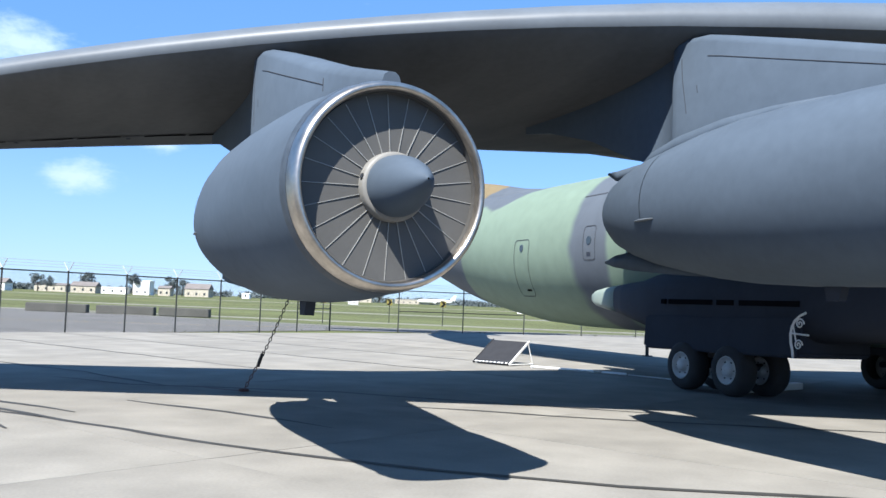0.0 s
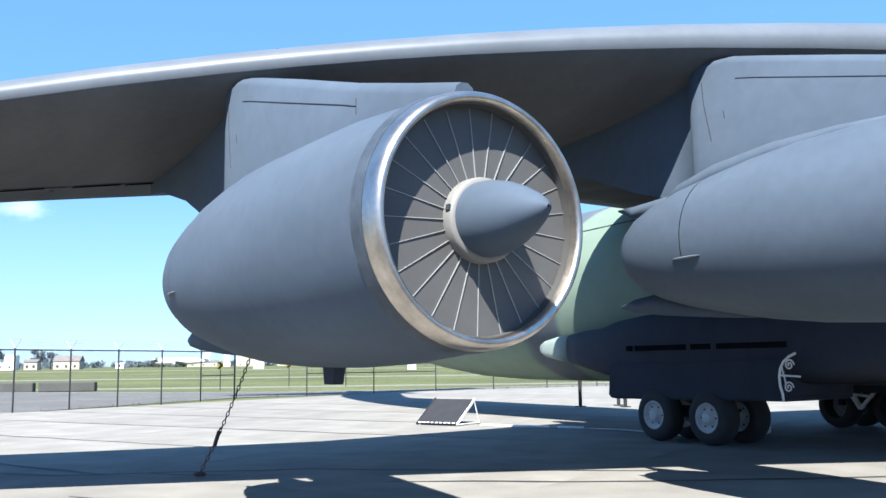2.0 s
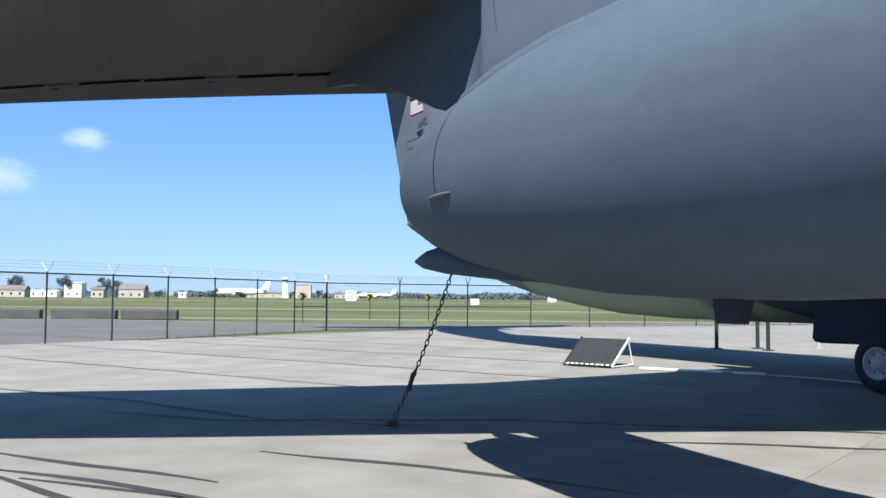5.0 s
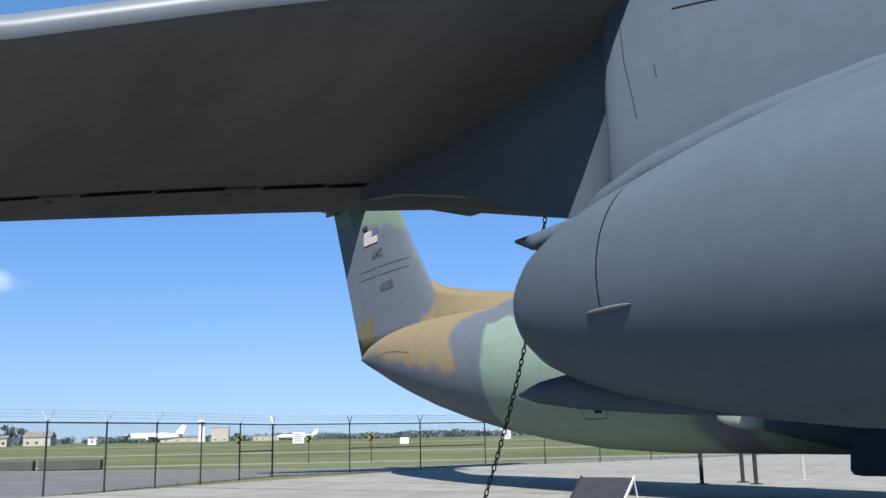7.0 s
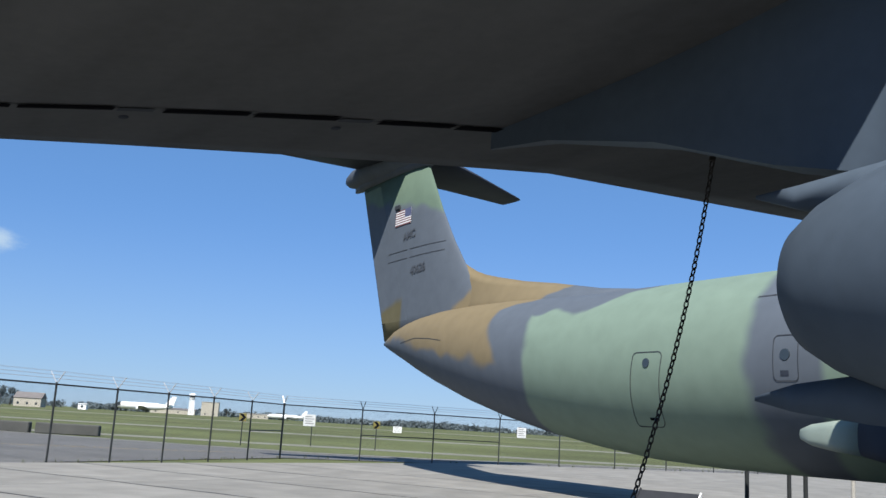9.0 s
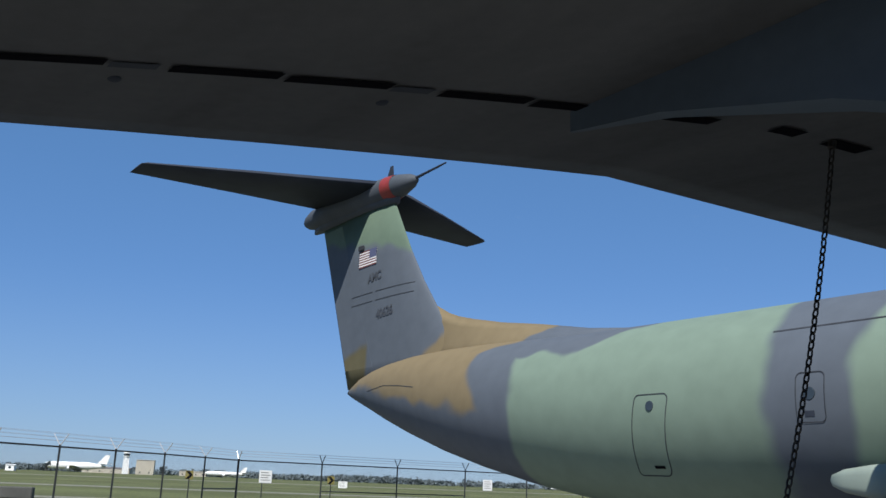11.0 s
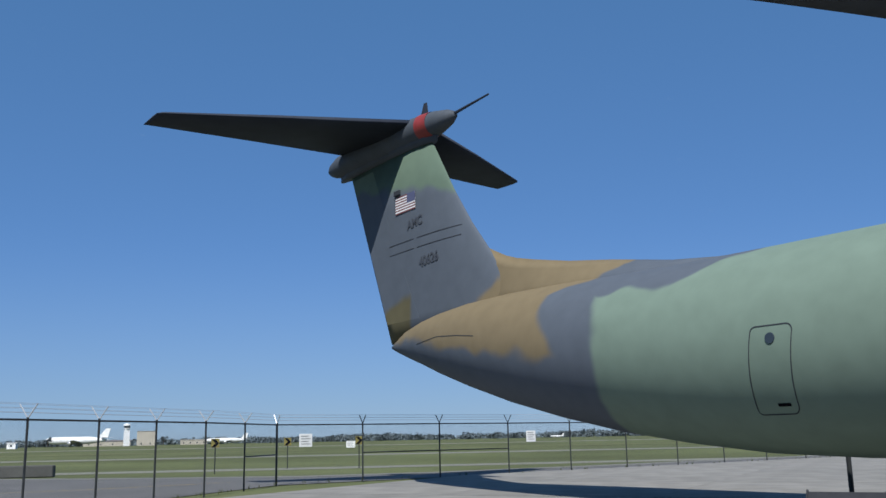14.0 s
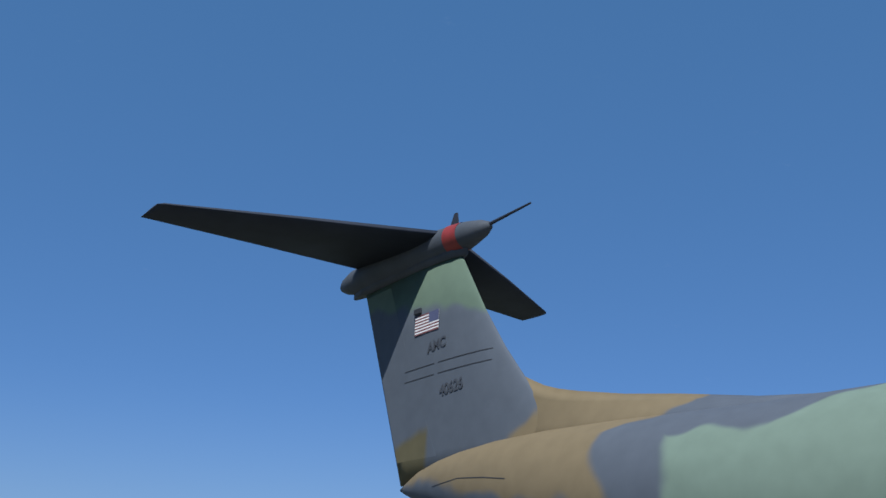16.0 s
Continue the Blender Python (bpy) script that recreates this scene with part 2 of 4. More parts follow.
    r.inputs["To Min"].default_value, r.inputs["To Max"].default_value = 0.86, 1.14
    l.new(fine.outputs["Fac"], r.inputs["Value"])
    v = n.new("ShaderNodeVectorMath")
    v.operation = "SCALE"
    l.new(col, v.inputs[0])
    l.new(r.outputs["Result"], v.inputs["Scale"])
    l.new(v.outputs[0], b.inputs["Base Color"])
    return m


M_camo = camo_material("camouflage_body", False)
M_fin = camo_material("camouflage_fin", True)


# ---- mesh helpers ----
def link(name, bm, material, parent=None, label="", smooth=False, kind=""):
    me = bpy.data.meshes.new(name)
    bm.to_mesh(me)
    bm.free()
    me.materials.append(material)
    if smooth:
        me.shade_smooth()
    ob = new(name, me)
    ob.parent = parent
    if label:
        ob["label"] = label
    if kind:
        ob["kind"] = kind
    return ob


def part(name, bm, material, parent, label="", smooth=False, crease=0):
    ob = link(name, bm, material, parent, label, smooth)
    if crease:
        ob.data.set_sharp_from_angle(angle=radians(crease))
    return ob


def thing(name, label, category, at=(0, 0, 0), group="", kind=""):
    e = new(name)
    e.location = at
    e.empty_display_size = 0.2
    return tagged(e, label, category, group, kind)


def box(bm, x0, y0, z0, x1, y1, z1, bevel=0.0):
    r = bmesh.ops.create_cube(bm, size=1.0, matrix=Matrix.Translation(((x0 + x1) / 2, (y0 + y1) / 2, (z0 + z1) / 2)) @ Matrix.Diagonal((abs(x1 - x0), abs(y1 - y0), abs(z1 - z0), 1)))
    if bevel:
        edges = {e for v in r["verts"] for e in v.link_edges}
        bmesh.ops.bevel(bm, geom=list(edges), offset=bevel, segments=1, affect="EDGES")
    return bm


def B(*a, bevel=0.0):
    return box(bmesh.new(), *a, bevel=bevel)


def rod(bm, p, q, r, seg=8, r2=None):
    p, q = Vector(p), Vector(q)
    d = q - p
    m = Matrix.Translation((p + q) / 2) @ d.to_track_quat("Z", "Y").to_matrix().to_4x4()
    bmesh.ops.create_cone(bm, cap_ends=True, segments=seg, radius1=r, radius2=r if r2 is None else r2, depth=d.length, matrix=m)
    return bm


def R(*a, **k):
    return rod(bmesh.new(), *a, **k)


def loft(rings, caps=True, closed=True):
    """A skin through rings of as many points each."""
    bm = bmesh.new()
    rows = [[bm.verts.new(p) for p in ring] for ring in rings]
    n = len(rows[0])
    for a, b in zip(rows, rows[1:]):
        for i in range(n if closed else n - 1):
            j = (i + 1) % n
            bm.faces.new((a[i], a[j], b[j], b[i]))
    if caps:
        bm.faces.new(rows[0])
        bm.faces.new(rows[-1][::-1])
    bmesh.ops.recalc_face_normals(bm, faces=bm.faces)
    return bm


def lathe(profile, seg=64, y=0.0, z=0.0, caps=False):
    """Turned round the x axis: a profile of (x, radius)."""
    return loft([[(x, y + r * math.cos(2 * math.pi * i / seg), z + r * math.sin(2 * math.pi * i / seg)) for i in range(seg)] for x, r in profile], caps)


def prism(outline, y0, y1, bevel=0.0):
    """A plate: an outline of (x, z) given thickness along y."""
    bm = bmesh.new()
    a = [bm.verts.new((x, y0, z)) for x, z in outline]
    b = [bm.verts.new((x, y1, z)) for x, z in outline]
    bm.faces.new(a)
    bm.faces.new(b[::-1])
    for i in range(len(a)):
        j = (i + 1) % len(a)
        bm.faces.new((a[i], b[i], b[j], a[j]))
    bmesh.ops.recalc_face_normals(bm, faces=bm.faces)
    if bevel:
        bmesh.ops.bevel(bm, geom=list(bm.edges), offset=bevel, segments=2, affect="EDGES")
    return bm


def sheet(points, z=0.0):
    bm = bmesh.new()
    f = bm.faces.new([bm.verts.new((x, y, z)) for x, y in points])
    if f.normal.z < 0 or (f.normal_update() or f.normal.z < 0):
        f.normal_flip()
    return bm


def ribbon(points, width, z):
    """A flat strip along a line on the ground, its width a little uneven."""
    bm = bmesh.new()
    pts = [Vector((x, y, 0)) for x, y in points]
    fine = []
    for a, b in zip(pts, pts[1:]):
        k = max(1, int((b - a).length / 0.35))
        fine += [a.lerp(b, i / k) for i in range(k)]
    fine.append(pts[-1])
    rows = []
    for i, p in enumerate(fine):
        d = (fine[min(i + 1, len(fine) - 1)] - fine[max(i - 1, 0)]).normalized()
        s = Vector((-d.y, d.x, 0))
        c = p + s * 0.10 * noise.noise(p * 0.7)
        w = width * (0.75 + 0.5 * abs(noise.noise(p * 2.1))) * min(1, 0.3 + 0.25 * min(i, len(fine) - 1 - i))
        rows.append((bm.verts.new((*(c + s * w / 2).xy, z)), bm.verts.new((*(c - s * w / 2).xy, z))))
    for (a, b), (c, d) in zip(rows, rows[1:]):
        bm.faces.new((b, d, c, a))
    return bm


def lettering(name, text, size, m, parent, material, bold=0.0, label=""):
    cu = bpy.data.curves.new(name, "FONT")
    cu.body, cu.size, cu.align_x, cu.align_y, cu.extrude, cu.offset = text, size, "CENTER", "CENTER", 0.002, bold
    tmp = new(name, cu)
    me = bpy.data.meshes.new_from_object(tmp)
    bpy.data.objects.remove(tmp)
    me.name = name
    me.materials.clear()
    me.materials.append(material)
    ob = new(name, me)
    ob.parent = parent
    ob.matrix_local = m
    if label:
        ob["label"] = label
    return ob


# ---- the ground ----
gb = bmesh.new()
bmesh.ops.create_grid(gb, x_segments=40, y_segments=40, size=4500)
for v in gb.verts:
    v.co.z = -0.07
tagged(link("ground", gb, M_grass), "mown airfield grass running to the horizon", "grass", kind="structure")
FENCE_LEFT = [(-5.45, -1.55), (-3.28, -3.8), (-1.15, -6.05), (0.28, -8.08), (1.68, -10.06), (3.15, -12.1), (4.5, -14.2), (5.7, -16.3), (6.9, -18.5), (8.0, -20.7), (9.1, -22.9)]
bm = bmesh.new()
nearside = [(16, -40), (4.6, -15.0), (-1.2, -7.3), (-5.7, -1.4), (-5.7, 9), (-5.7, 20), (-5.7, 90)]
farside = [(-60, -40), (-32, -13.5), (-16, -1.0), (-11.5, 3.4), (-9.6, 9), (-8.8, 20), (-8.5, 90)]
va, vb = [bm.verts.new((x, y_, -0.045)) for x, y_ in nearside], [bm.verts.new((x, y_, -0.045)) for x, y_ in farside]
for i in range(6):
    bm.faces.new((va[i], va[i + 1], vb[i + 1], vb[i]))
bmesh.ops.recalc_face_normals(bm, faces=bm.faces)
for f_ in bm.faces:
    if f_.normal.z < 0:
        f_.normal_flip()
tagged(link("road", bm, M_asphalt), "grey asphalt perimeter road outside the fence", "road", kind="structure")
for nm, pts, w, mt, lb in (("shoulder", [(-62, -41), (-33, -14.2), (-17, -1.6), (-12.3, 3.2), (-10.3, 9), (-9.4, 20), (-9.1, 90)], 1.6, M_shoulder, "pale gravel road shoulder"),
                           ("road_line", [(-14, -40), (-9.5, -13), (-9.0, -7.2), (-9.6, -1.5)], 0.12, M_yellow, "worn yellow road line")):
    tagged(link(nm, ribbon(pts, w, -0.035), mt), lb, "road", kind="structure")
# taxiways and worn bands across the field
for d, w, mt in ((60, 4.0, M_taxi), (108, 9.0, M_taxi), (170, 10, M_drygrass), (290, 30, M_taxi), (520, 60, M_drygrass)):
    c, s = Vector((-0.87, 0.49)), Vector((0.49, 0.87))
    o = Vector((30, -17)) + c * d
    p, q = o - s * 900, o + s * 900
    tagged(link("taxiway" if mt is M_taxi else "verge", sheet([tuple(p - c * w / 2), tuple(q - c * w / 2), tuple(q + c * w / 2), tuple(p + c * w / 2)], -0.055), mt),
           "pale concrete taxiway across the grass" if mt is M_taxi else "strip of dry yellowish grass", "taxiway" if mt is M_taxi else "grass", kind="structure")


def clip(poly, a, b):
    """Keep of a convex outline what lies to the left of the line a to b."""
    def side(p):
        return (b[0] - a[0]) * (p[1] - a[1]) - (b[1] - a[1]) * (p[0] - a[0])
    out = []
    for p, q in zip(poly, poly[1:] + poly[:1]):
        sp, sq = side(p), side(q)
        if sp >= 0:
            out.append(p)
        if sp * sq < 0:
            k = sp / (sp - sq)
            out.append((p[0] + k * (q[0] - p[0]), p[1] + k * (q[1] - p[1])))
    return out


EDGE = [((-5.75, 95), (-5.75, -1.5)), ((-5.75, -1.5), (4.5, -14.8)), ((4.5, -14.8), (14.6, -37.0))]
pave = [(-7, 60), (-7, -40), (31, -40), (31, -17.6), (35.9, -17.6), (35.9, 60)]
for a, b in EDGE:
    pave = clip(pave, a, b)
pavement = tagged(link("pavement", sheet(pave, -0.012), M_joint), "sunlit concrete apron of old cast slabs", "pavement", kind="structure")

# unseen dark ground added round the slabs, so less light bounces under the nacelles
for tp_ in ([(13, -70), (31, -70), (31, -39.9), (13, -39.9)], [(30.95, -70), (95, -70), (95, -17.55), (30.95, -17.55)], [(35.85, -17.55), (95, -17.55), (95, 60), (35.85, 60)]):
    tagged(link("bounce_cut", sheet(tp_, -0.016), M_dark_ground), "unseen dark ground added to cut bounce light", "pavement", kind="structure")

# ---- the aircraft ----
plane = thing("transport_aircraft", "high-winged four-engined transport aircraft in faded green, grey and tan", "aircraft", (0, 0, 0))


def body_ring(x, zt, zb, hw, n=48, p=2.0):
    c, b = (zt + zb) / 2, (zt - zb) / 2
    return [(x, hw * math.cos(2 * math.pi * i / n), c + b * math.sin(2 * math.pi * i / n)) for i in range(n)]


STATIONS = [(0.0, 4.60, 4.50, 0.05), (0.35, 4.75, 4.36, 0.16), (1.0, 5.02, 4.13, 0.34), (2.0, 5.24, 3.80, 0.60), (3.0, 5.38, 3.45, 0.84), (4.5, 5.50, 2.98, 1.16), (6.5, 5.54, 2.42, 1.50),
            (8.5, 5.51, 1.96, 1.76), (10.5, 5.45, 1.58, 1.94), (12.5, 5.39, 1.30, 2.05), (14.5, 5.38, 1.09, 2.14), (16.5, 5.38, 1.01, 2.18), (18.5, 5.38, 1.00, 2.18), (24.0, 5.38, 1.0, 2.18),
            (30.0, 5.38, 1.0, 2.18), (36.0, 5.38, 1.0, 2.18), (42.0, 5.38, 1.0, 2.18), (44.0, 5.15, 1.05, 2.02), (45.6, 4.5, 1.3, 1.55), (46.5, 3.6, 1.7, 0.95), (46.9, 2.9, 2.2, 0.35)]
fuselage = part("fuselage", loft([body_ring(*s) for s in STATIONS]), M_camo, plane, "faded green, grey and tan camouflaged fuselage", True)

# dorsal fillet ahead of the fin
rings = []
for x, zt, hw in ((4.9, 7.25, 0.10), (5.5, 6.95, 0.12), (6.0, 6.72, 0.15), (6.5, 6.56, 0.18), (7.2, 6.40, 0.24), (8.6, 6.13, 0.33), (10.2, 5.90, 0.42), (12.1, 5.58, 0.40), (14.2, 5.36, 0.2)):
    rings.append([(x, -hw * 2.2, 4.95), (x, -hw * 1.1, 5.35 + 0.25 * (zt - 5.3)), (x, -hw * 0.55, 5.3 + 0.75 * (zt - 5.3)), (x, 0, zt), (x, hw * 0.55, 5.3 + 0.75 * (zt - 5.3)), (x, hw * 1.1, 5.35 + 0.25 * (zt - 5.3)), (x, hw * 2.2, 4.95)])
part("dorsal_fillet", loft(rings), M_camo, plane, "tan dorsal fillet", True)


def foil(t):
    """Half thickness of a wing section, 1 at its thickest, t from nose to tail."""
    t = min(max(t, 0), 1)
    return max(0.0, (0.2969 * math.sqrt(t) - 0.126 * t - 0.3516 * t * t + 0.2843 * t ** 3 - 0.1036 * t ** 4) / 0.1)


CUTS = [0.0, 0.006, 0.02, 0.045, 0.085, 0.14, 0.22, 0.32, 0.44, 0.56, 0.68, 0.78, 0.87, 0.94, 1.0]

# fin and rudder
def fin_ring(z, xl, xt, half):
    c = xl - xt
    up = [(xl - t * c, half * foil(t) ** 1.25 + 0.008, z) for t in CUTS]
    return up + [(x, -y, z) for x, y, _ in reversed(up)]


FZ = [4.66, 5.5, 6.2, 7.03, 8.0, 9.24, 11.25]
FL = [7.4, 6.55, 6.02, 5.3, 4.5, 3.63, 2.42]
FT = [-0.03 - 0.409 * (z - 4.62) for z in FZ]
FH = [0.25, 0.245, 0.24, 0.235, 0.225, 0.20, 0.17]
part("fin", loft([fin_ring(*r) for r in zip(FZ, FL, FT, FH)]), M_fin, plane, "grey and green tail fin", True)


def rudder_ring(z):
    xl, xt, half = (np.interp(z, FZ, k) for k in (FL, FT, FH))
    c = xl - xt
    up = [(xl - t * c, half * foil(t) ** 1.25 + 0.0105, z) for t in (0.70, 0.78, 0.86, 0.93, 0.995)]
    return up + [(x, -y, z) for x, y, _ in reversed(up)]


part("rudder", loft([rudder_ring(z) for z in (5.35, 7.0, 9.0, 10.95)]), M_fin, plane, "hinged rudder with a tan foot")
# lettering and marks on the fin


def fin_face(x, z):
    """The fin's starboard skin."""
    xl, xt, h = (np.interp(z, FZ, k) for k in (FL, FT, FH))
    return -(h * foil((xl - x) / (xl - xt)) ** 1.25 + 0.012)


def on_fin(x, z, lean=0.0):
    y = fin_face(x, z)
    slope = (fin_face(x + 0.3, z) - fin_face(x - 0.3, z)) / 0.6
    rise = (fin_face(x, z + 0.3) - fin_face(x, z - 0.3)) / 0.6
    ex, ez = Vector((1, slope, 0)).normalized(), Vector((0, rise, 1)).normalized()
    ny = ex.cross(ez).normalized()
    m = Matrix((ex, ez, ny)).transposed().to_4x4()
    return Matrix.Translation(Vector((x, y, z)) + ny * 0.012) @ m


flag = part("flag", B(-0.62, -0.30, -0.003, 0.62, 0.30, 0.003), M_signw, plane, "painted flag with red and white stripes")
flag.matrix_local = on_fin(1.14, 9.31)
for i in range(7):
    s = part("stripe", B(-0.62 if i > 3 else -0.62, 0.30 - 0.6 * (2 * i) / 13, 0.0, 0.62, 0.30 - 0.6 * (2 * i + 1) / 13, 0.005), M_stripe, flag)
part("canton", B(0.12, -0.02, 0.0, 0.62, 0.30, 0.008), M_blue, flag, "blue canton")
lettering("letters", "AMC", 0.42, on_fin(1.70, 8.53) @ Matrix.Rotation(radians(4), 4, "Z"), plane, M_letter, 0.012)
lettering("number", "40626", 0.44, on_fin(2.48, 7.17) @ Matrix.Rotation(radians(4), 4, "Z"), plane, M_letter, 0.012)
for z0, z1 in ((7.985, 8.012), (7.665, 7.692)):
    for xa, xb in ((-0.0, 1.6), (1.8, 4.15)):
        k = 10
        rows = []
        for i in range(k + 1):
            x = xa + (xb - xa) * i / k
            rows.append([(x, fin_face(x, z0) - 0.003, z0), (x, fin_face(x, z1) - 0.003, z1), (x, fin_face(x, z1) + 0.004, z1), (x, fin_face(x, z0) + 0.004, z0)])
        part("fin_line", loft(rows), M_line, plane)
# small dark block in place of the shadow's notch above the flag
part("shadow_notch", B(0.50, -0.26, 9.66, 0.86, -0.20, 9.84, bevel=0.02), M_line, plane, "dark patch standing in for a shadow notch above the flag")

# bullet on top of the fin, tailplane
bullet = part("tail_bullet", lathe([(-4.32, 0.03), (-4.2, 0.16), (-3.9, 0.30), (-3.3, 0.44), (-2.2, 0.52), (-0.5, 0.55), (1.0, 0.52), (2.0, 0.47), (2.8, 0.39), (3.4, 0.26), (3.7, 0.13), (3.76, 0.03)], 32, 0, 11.72, True), M_bullet, plane, "grey bullet fairing on the fin's top", True)
part("red_band", lathe([(2.05, 0.474), (2.12, 0.475), (2.55, 0.432), (2.62, 0.422)], 32, 0, 11.72), M_red, bullet, "red painted band", True)
part("probe", R((3.7, 0, 11.76), (5.45, 0, 11.86), 0.055, r2=0.03), M_greyd, bullet)
part("blade_aerial", prism([(1.85, 12.18), (2.05, 12.60), (2.18, 12.60), (2.25, 12.15)], -0.025, 0.025), M_greyd, bullet)
for side in (-1, 1):
    def tp(y, xl, xt, z, half):
        c = xl - xt
        up = [(xl - t * c, side * y, z + half * foil(t)) for t in CUTS]
        return up + [(x, yy, z - half * 0.9 * foil((xl - x) / c)) for x, yy, _ in reversed(up)]
    part("tailplane", loft([tp(0.2, 1.85, -2.70, 11.95, 0.27), tp(4.0, -0.05, -3.02, 11.97, 0.17), tp(7.5, -1.90, -3.38, 11.99, 0.08), tp(7.66, -2.05, -3.40, 11.99, 0.03)]), M_greyd, plane, "dark grey swept tailplane", True)
part("bullet_skirt", loft([[(x, -w, 11.10), (x, -w * 1.3, 11.5), (x, w * 1.3, 11.5), (x, w, 11.10)] for x, w in ((-3.4, 0.05), (-2.6, 0.2), (-1, 0.26), (1.0, 0.27), (2.2, 0.2), (2.7, 0.05))]), M_bullet, plane, "", True)

# doors and lines on the fuselage side
def skin_y(x, z, proud=0.006):
    xs = [s[0] for s in STATIONS]
    zt, zb, hw = (np.interp(x, xs, [s[k] for s in STATIONS]) for k in (1, 2, 3))
    c, b = (zt + zb) / 2, (zt - zb) / 2
    return -hw * math.sqrt(max(0, 1 - ((z - c) / b) ** 2)) - proud


def skin_band(points, width):
    """A thin raised line drawn on the starboard skin through (x, z) points."""
    bm = bmesh.new()
    fine = []
    for (xa, za), (xb, zb) in zip(points, points[1:]):
        k = max(2, int(math.hypot(xb - xa, zb - za) / 0.12))
        fine += [(xa + (xb - xa) * i / k, za + (zb - za) * i / k) for i in range(k)]
    fine.append(points[-1])
    rows = []
    for i, (x, z) in enumerate(fine):
        a, b = fine[max(0, i - 1)], fine[min(len(fine) - 1, i + 1)]
        dx, dz = b[0] - a[0], b[1] - a[1]
        d = math.hypot(dx, dz) or 1
        ox, oz = -dz / d * width / 2, dx / d * width / 2
        rows.append((bm.verts.new((x + ox, skin_y(x + ox, z + oz), z + oz)), bm.verts.new((x - ox, skin_y(x - ox, z - oz), z - oz))))
    for (a, b), (c, d) in zip(rows, rows[1:]):
        bm.faces.new((a, b, d, c))
    bmesh.ops.recalc_face_normals(bm, faces=bm.faces)
    return bm


def rounded(x0, z0, x1, z1, r=0.12):
    pts = []
    for cx, cz, a0 in ((x1 - r, z1 - r, 0), (x0 + r, z1 - r, 90), (x0 + r, z0 + r, 180), (x1 - r, z0 + r, 270)):
        pts += [(cx + r * math.cos(radians(a0 + k * 22.5)), cz + r * math.sin(radians(a0 + k * 22.5))) for k in range(5)]
    return pts + pts[:1]


def porthole(x, z, r, parent):
    bm = bmesh.new()
    bmesh.ops.create_cone(bm, cap_ends=True, segments=24, radius1=r, radius2=r * 0.9, depth=0.03)
    p = part("porthole", bm, M_glass, parent, "small round dark window")
    p.matrix_local = Matrix.Translation((x, skin_y(x, z, 0.0), z)) @ Matrix.Rotation(radians(90), 4, "X")


door = part("side_door", skin_band([(x - 0.28 * ((3.48 - z) / 1.63) ** 2, z) for x, z in rounded(15.57, 1.85, 16.48, 3.48)], 0.021), M_line, plane, "outlined paratroop door")
porthole(16.0, 3.24, 0.11, door)
part("handle", skin_band([(15.82, 2.02), (16.10, 2.02)], 0.06), M_black, door)
hatch = part("side_hatch", skin_band(rounded(19.40, 2.80, 19.96, 3.68, 0.1), 0.018), M_line, plane, "outlined escape hatch")
porthole(19.67, 3.30, 0.12, hatch)
part("handle", skin_band([(19.56, 2.95), (19.75, 2.95)], 0.10), M_greyd, hatch)
part("skin_seam", skin_band([(18.7, 4.55), (23.0, 4.62)], 0.03), M_line, plane)
part("skin_seam", skin_band([(2.4, 4.42), (3.9, 4.50), (5.2, 4.40), (6.2, 4.28)], 0.02), M_line, plane)


# wings
def le(y):
    u = y + 12.4
    z = 4.69 + 0.126 * min(u, 5.7) - 0.011 * min(u, 5.7) ** 2 if u > -4 else 4.01 + 0.125 * (u + 4)
    return 29.32 + 0.478 * u, z


def te(y):
    v = y + 10.88
    if v > 0:
        return 23.25 - 0.107 * v, min(4.40 + 0.085 * v, 4.98)
    w = max(v, -5.5)
    s = min(-v / 7, 1)
    return 23.25 + 0.235 * v + 0.48 * s * (1 - s), 4.40 + 0.095 * w + 0.075 * (v - w) + 0.03 * s * (1 - s)


def wing_point(y, t, upper):
    (xl, zl), (xt, zt) = le(y), te(y)
    c = xl - xt
    h = (0.061 if upper else -0.052) * c * foil(t) * (1.0 if upper else 1.0)
    return Vector((xl - t * c, y, zl + t * (zt - zl) + h))


def wing_rings(side):
    rings = []
    for y in (-24.4, -24.2, -23, -21, -19, -17.5, -16.4, -15.2, -14, -12.9, -12.2, -11.5, -10.88, -10.2, -9.5, -8.3, -7, -5.5, -4, -2, 0.0):
        up = [wing_point(y, t, True) for t in CUTS]
        lo = [wing_point(y, t, False) for t in reversed(CUTS)]
        ring = up + lo[1:-1]
        if y == -24.4:
            mid = sum(ring, Vector()) / len(ring)
            ring = [mid + (p - mid) * 0.8 for p in ring]
        rings.append([(p.x, p.y * side, p.z) for p in ring])
    return rings


wing = part("starboard_wing", loft(wing_rings(1)), M_wing, plane, "grey swept wing, its underside in shade", True)
part("port_wing", loft(wing_rings(-1)), M_wing, plane, "", True)


def wing_strip(ya, yb, ta, tb, proud=0.014, upper=False):
    bm = bmesh.new()
    k = max(2, int(abs(yb - ya) / 0.25))
    rows = []
    for i in range(k + 1):
        y = ya + (yb - ya) * i / k
        for_t = [ta, (ta + tb) / 2, tb]
        rows.append([bm.verts.new(wing_point(y, t, upper) + Vector((0, 0, proud if upper else -proud))) for t in for_t])
    for a, b in zip(rows, rows[1:]):
        for i in range(2):
            bm.faces.new((a[i], a[i + 1], b[i + 1], b[i]))
    bmesh.ops.recalc_face_normals(bm, faces=bm.faces)
    return bm


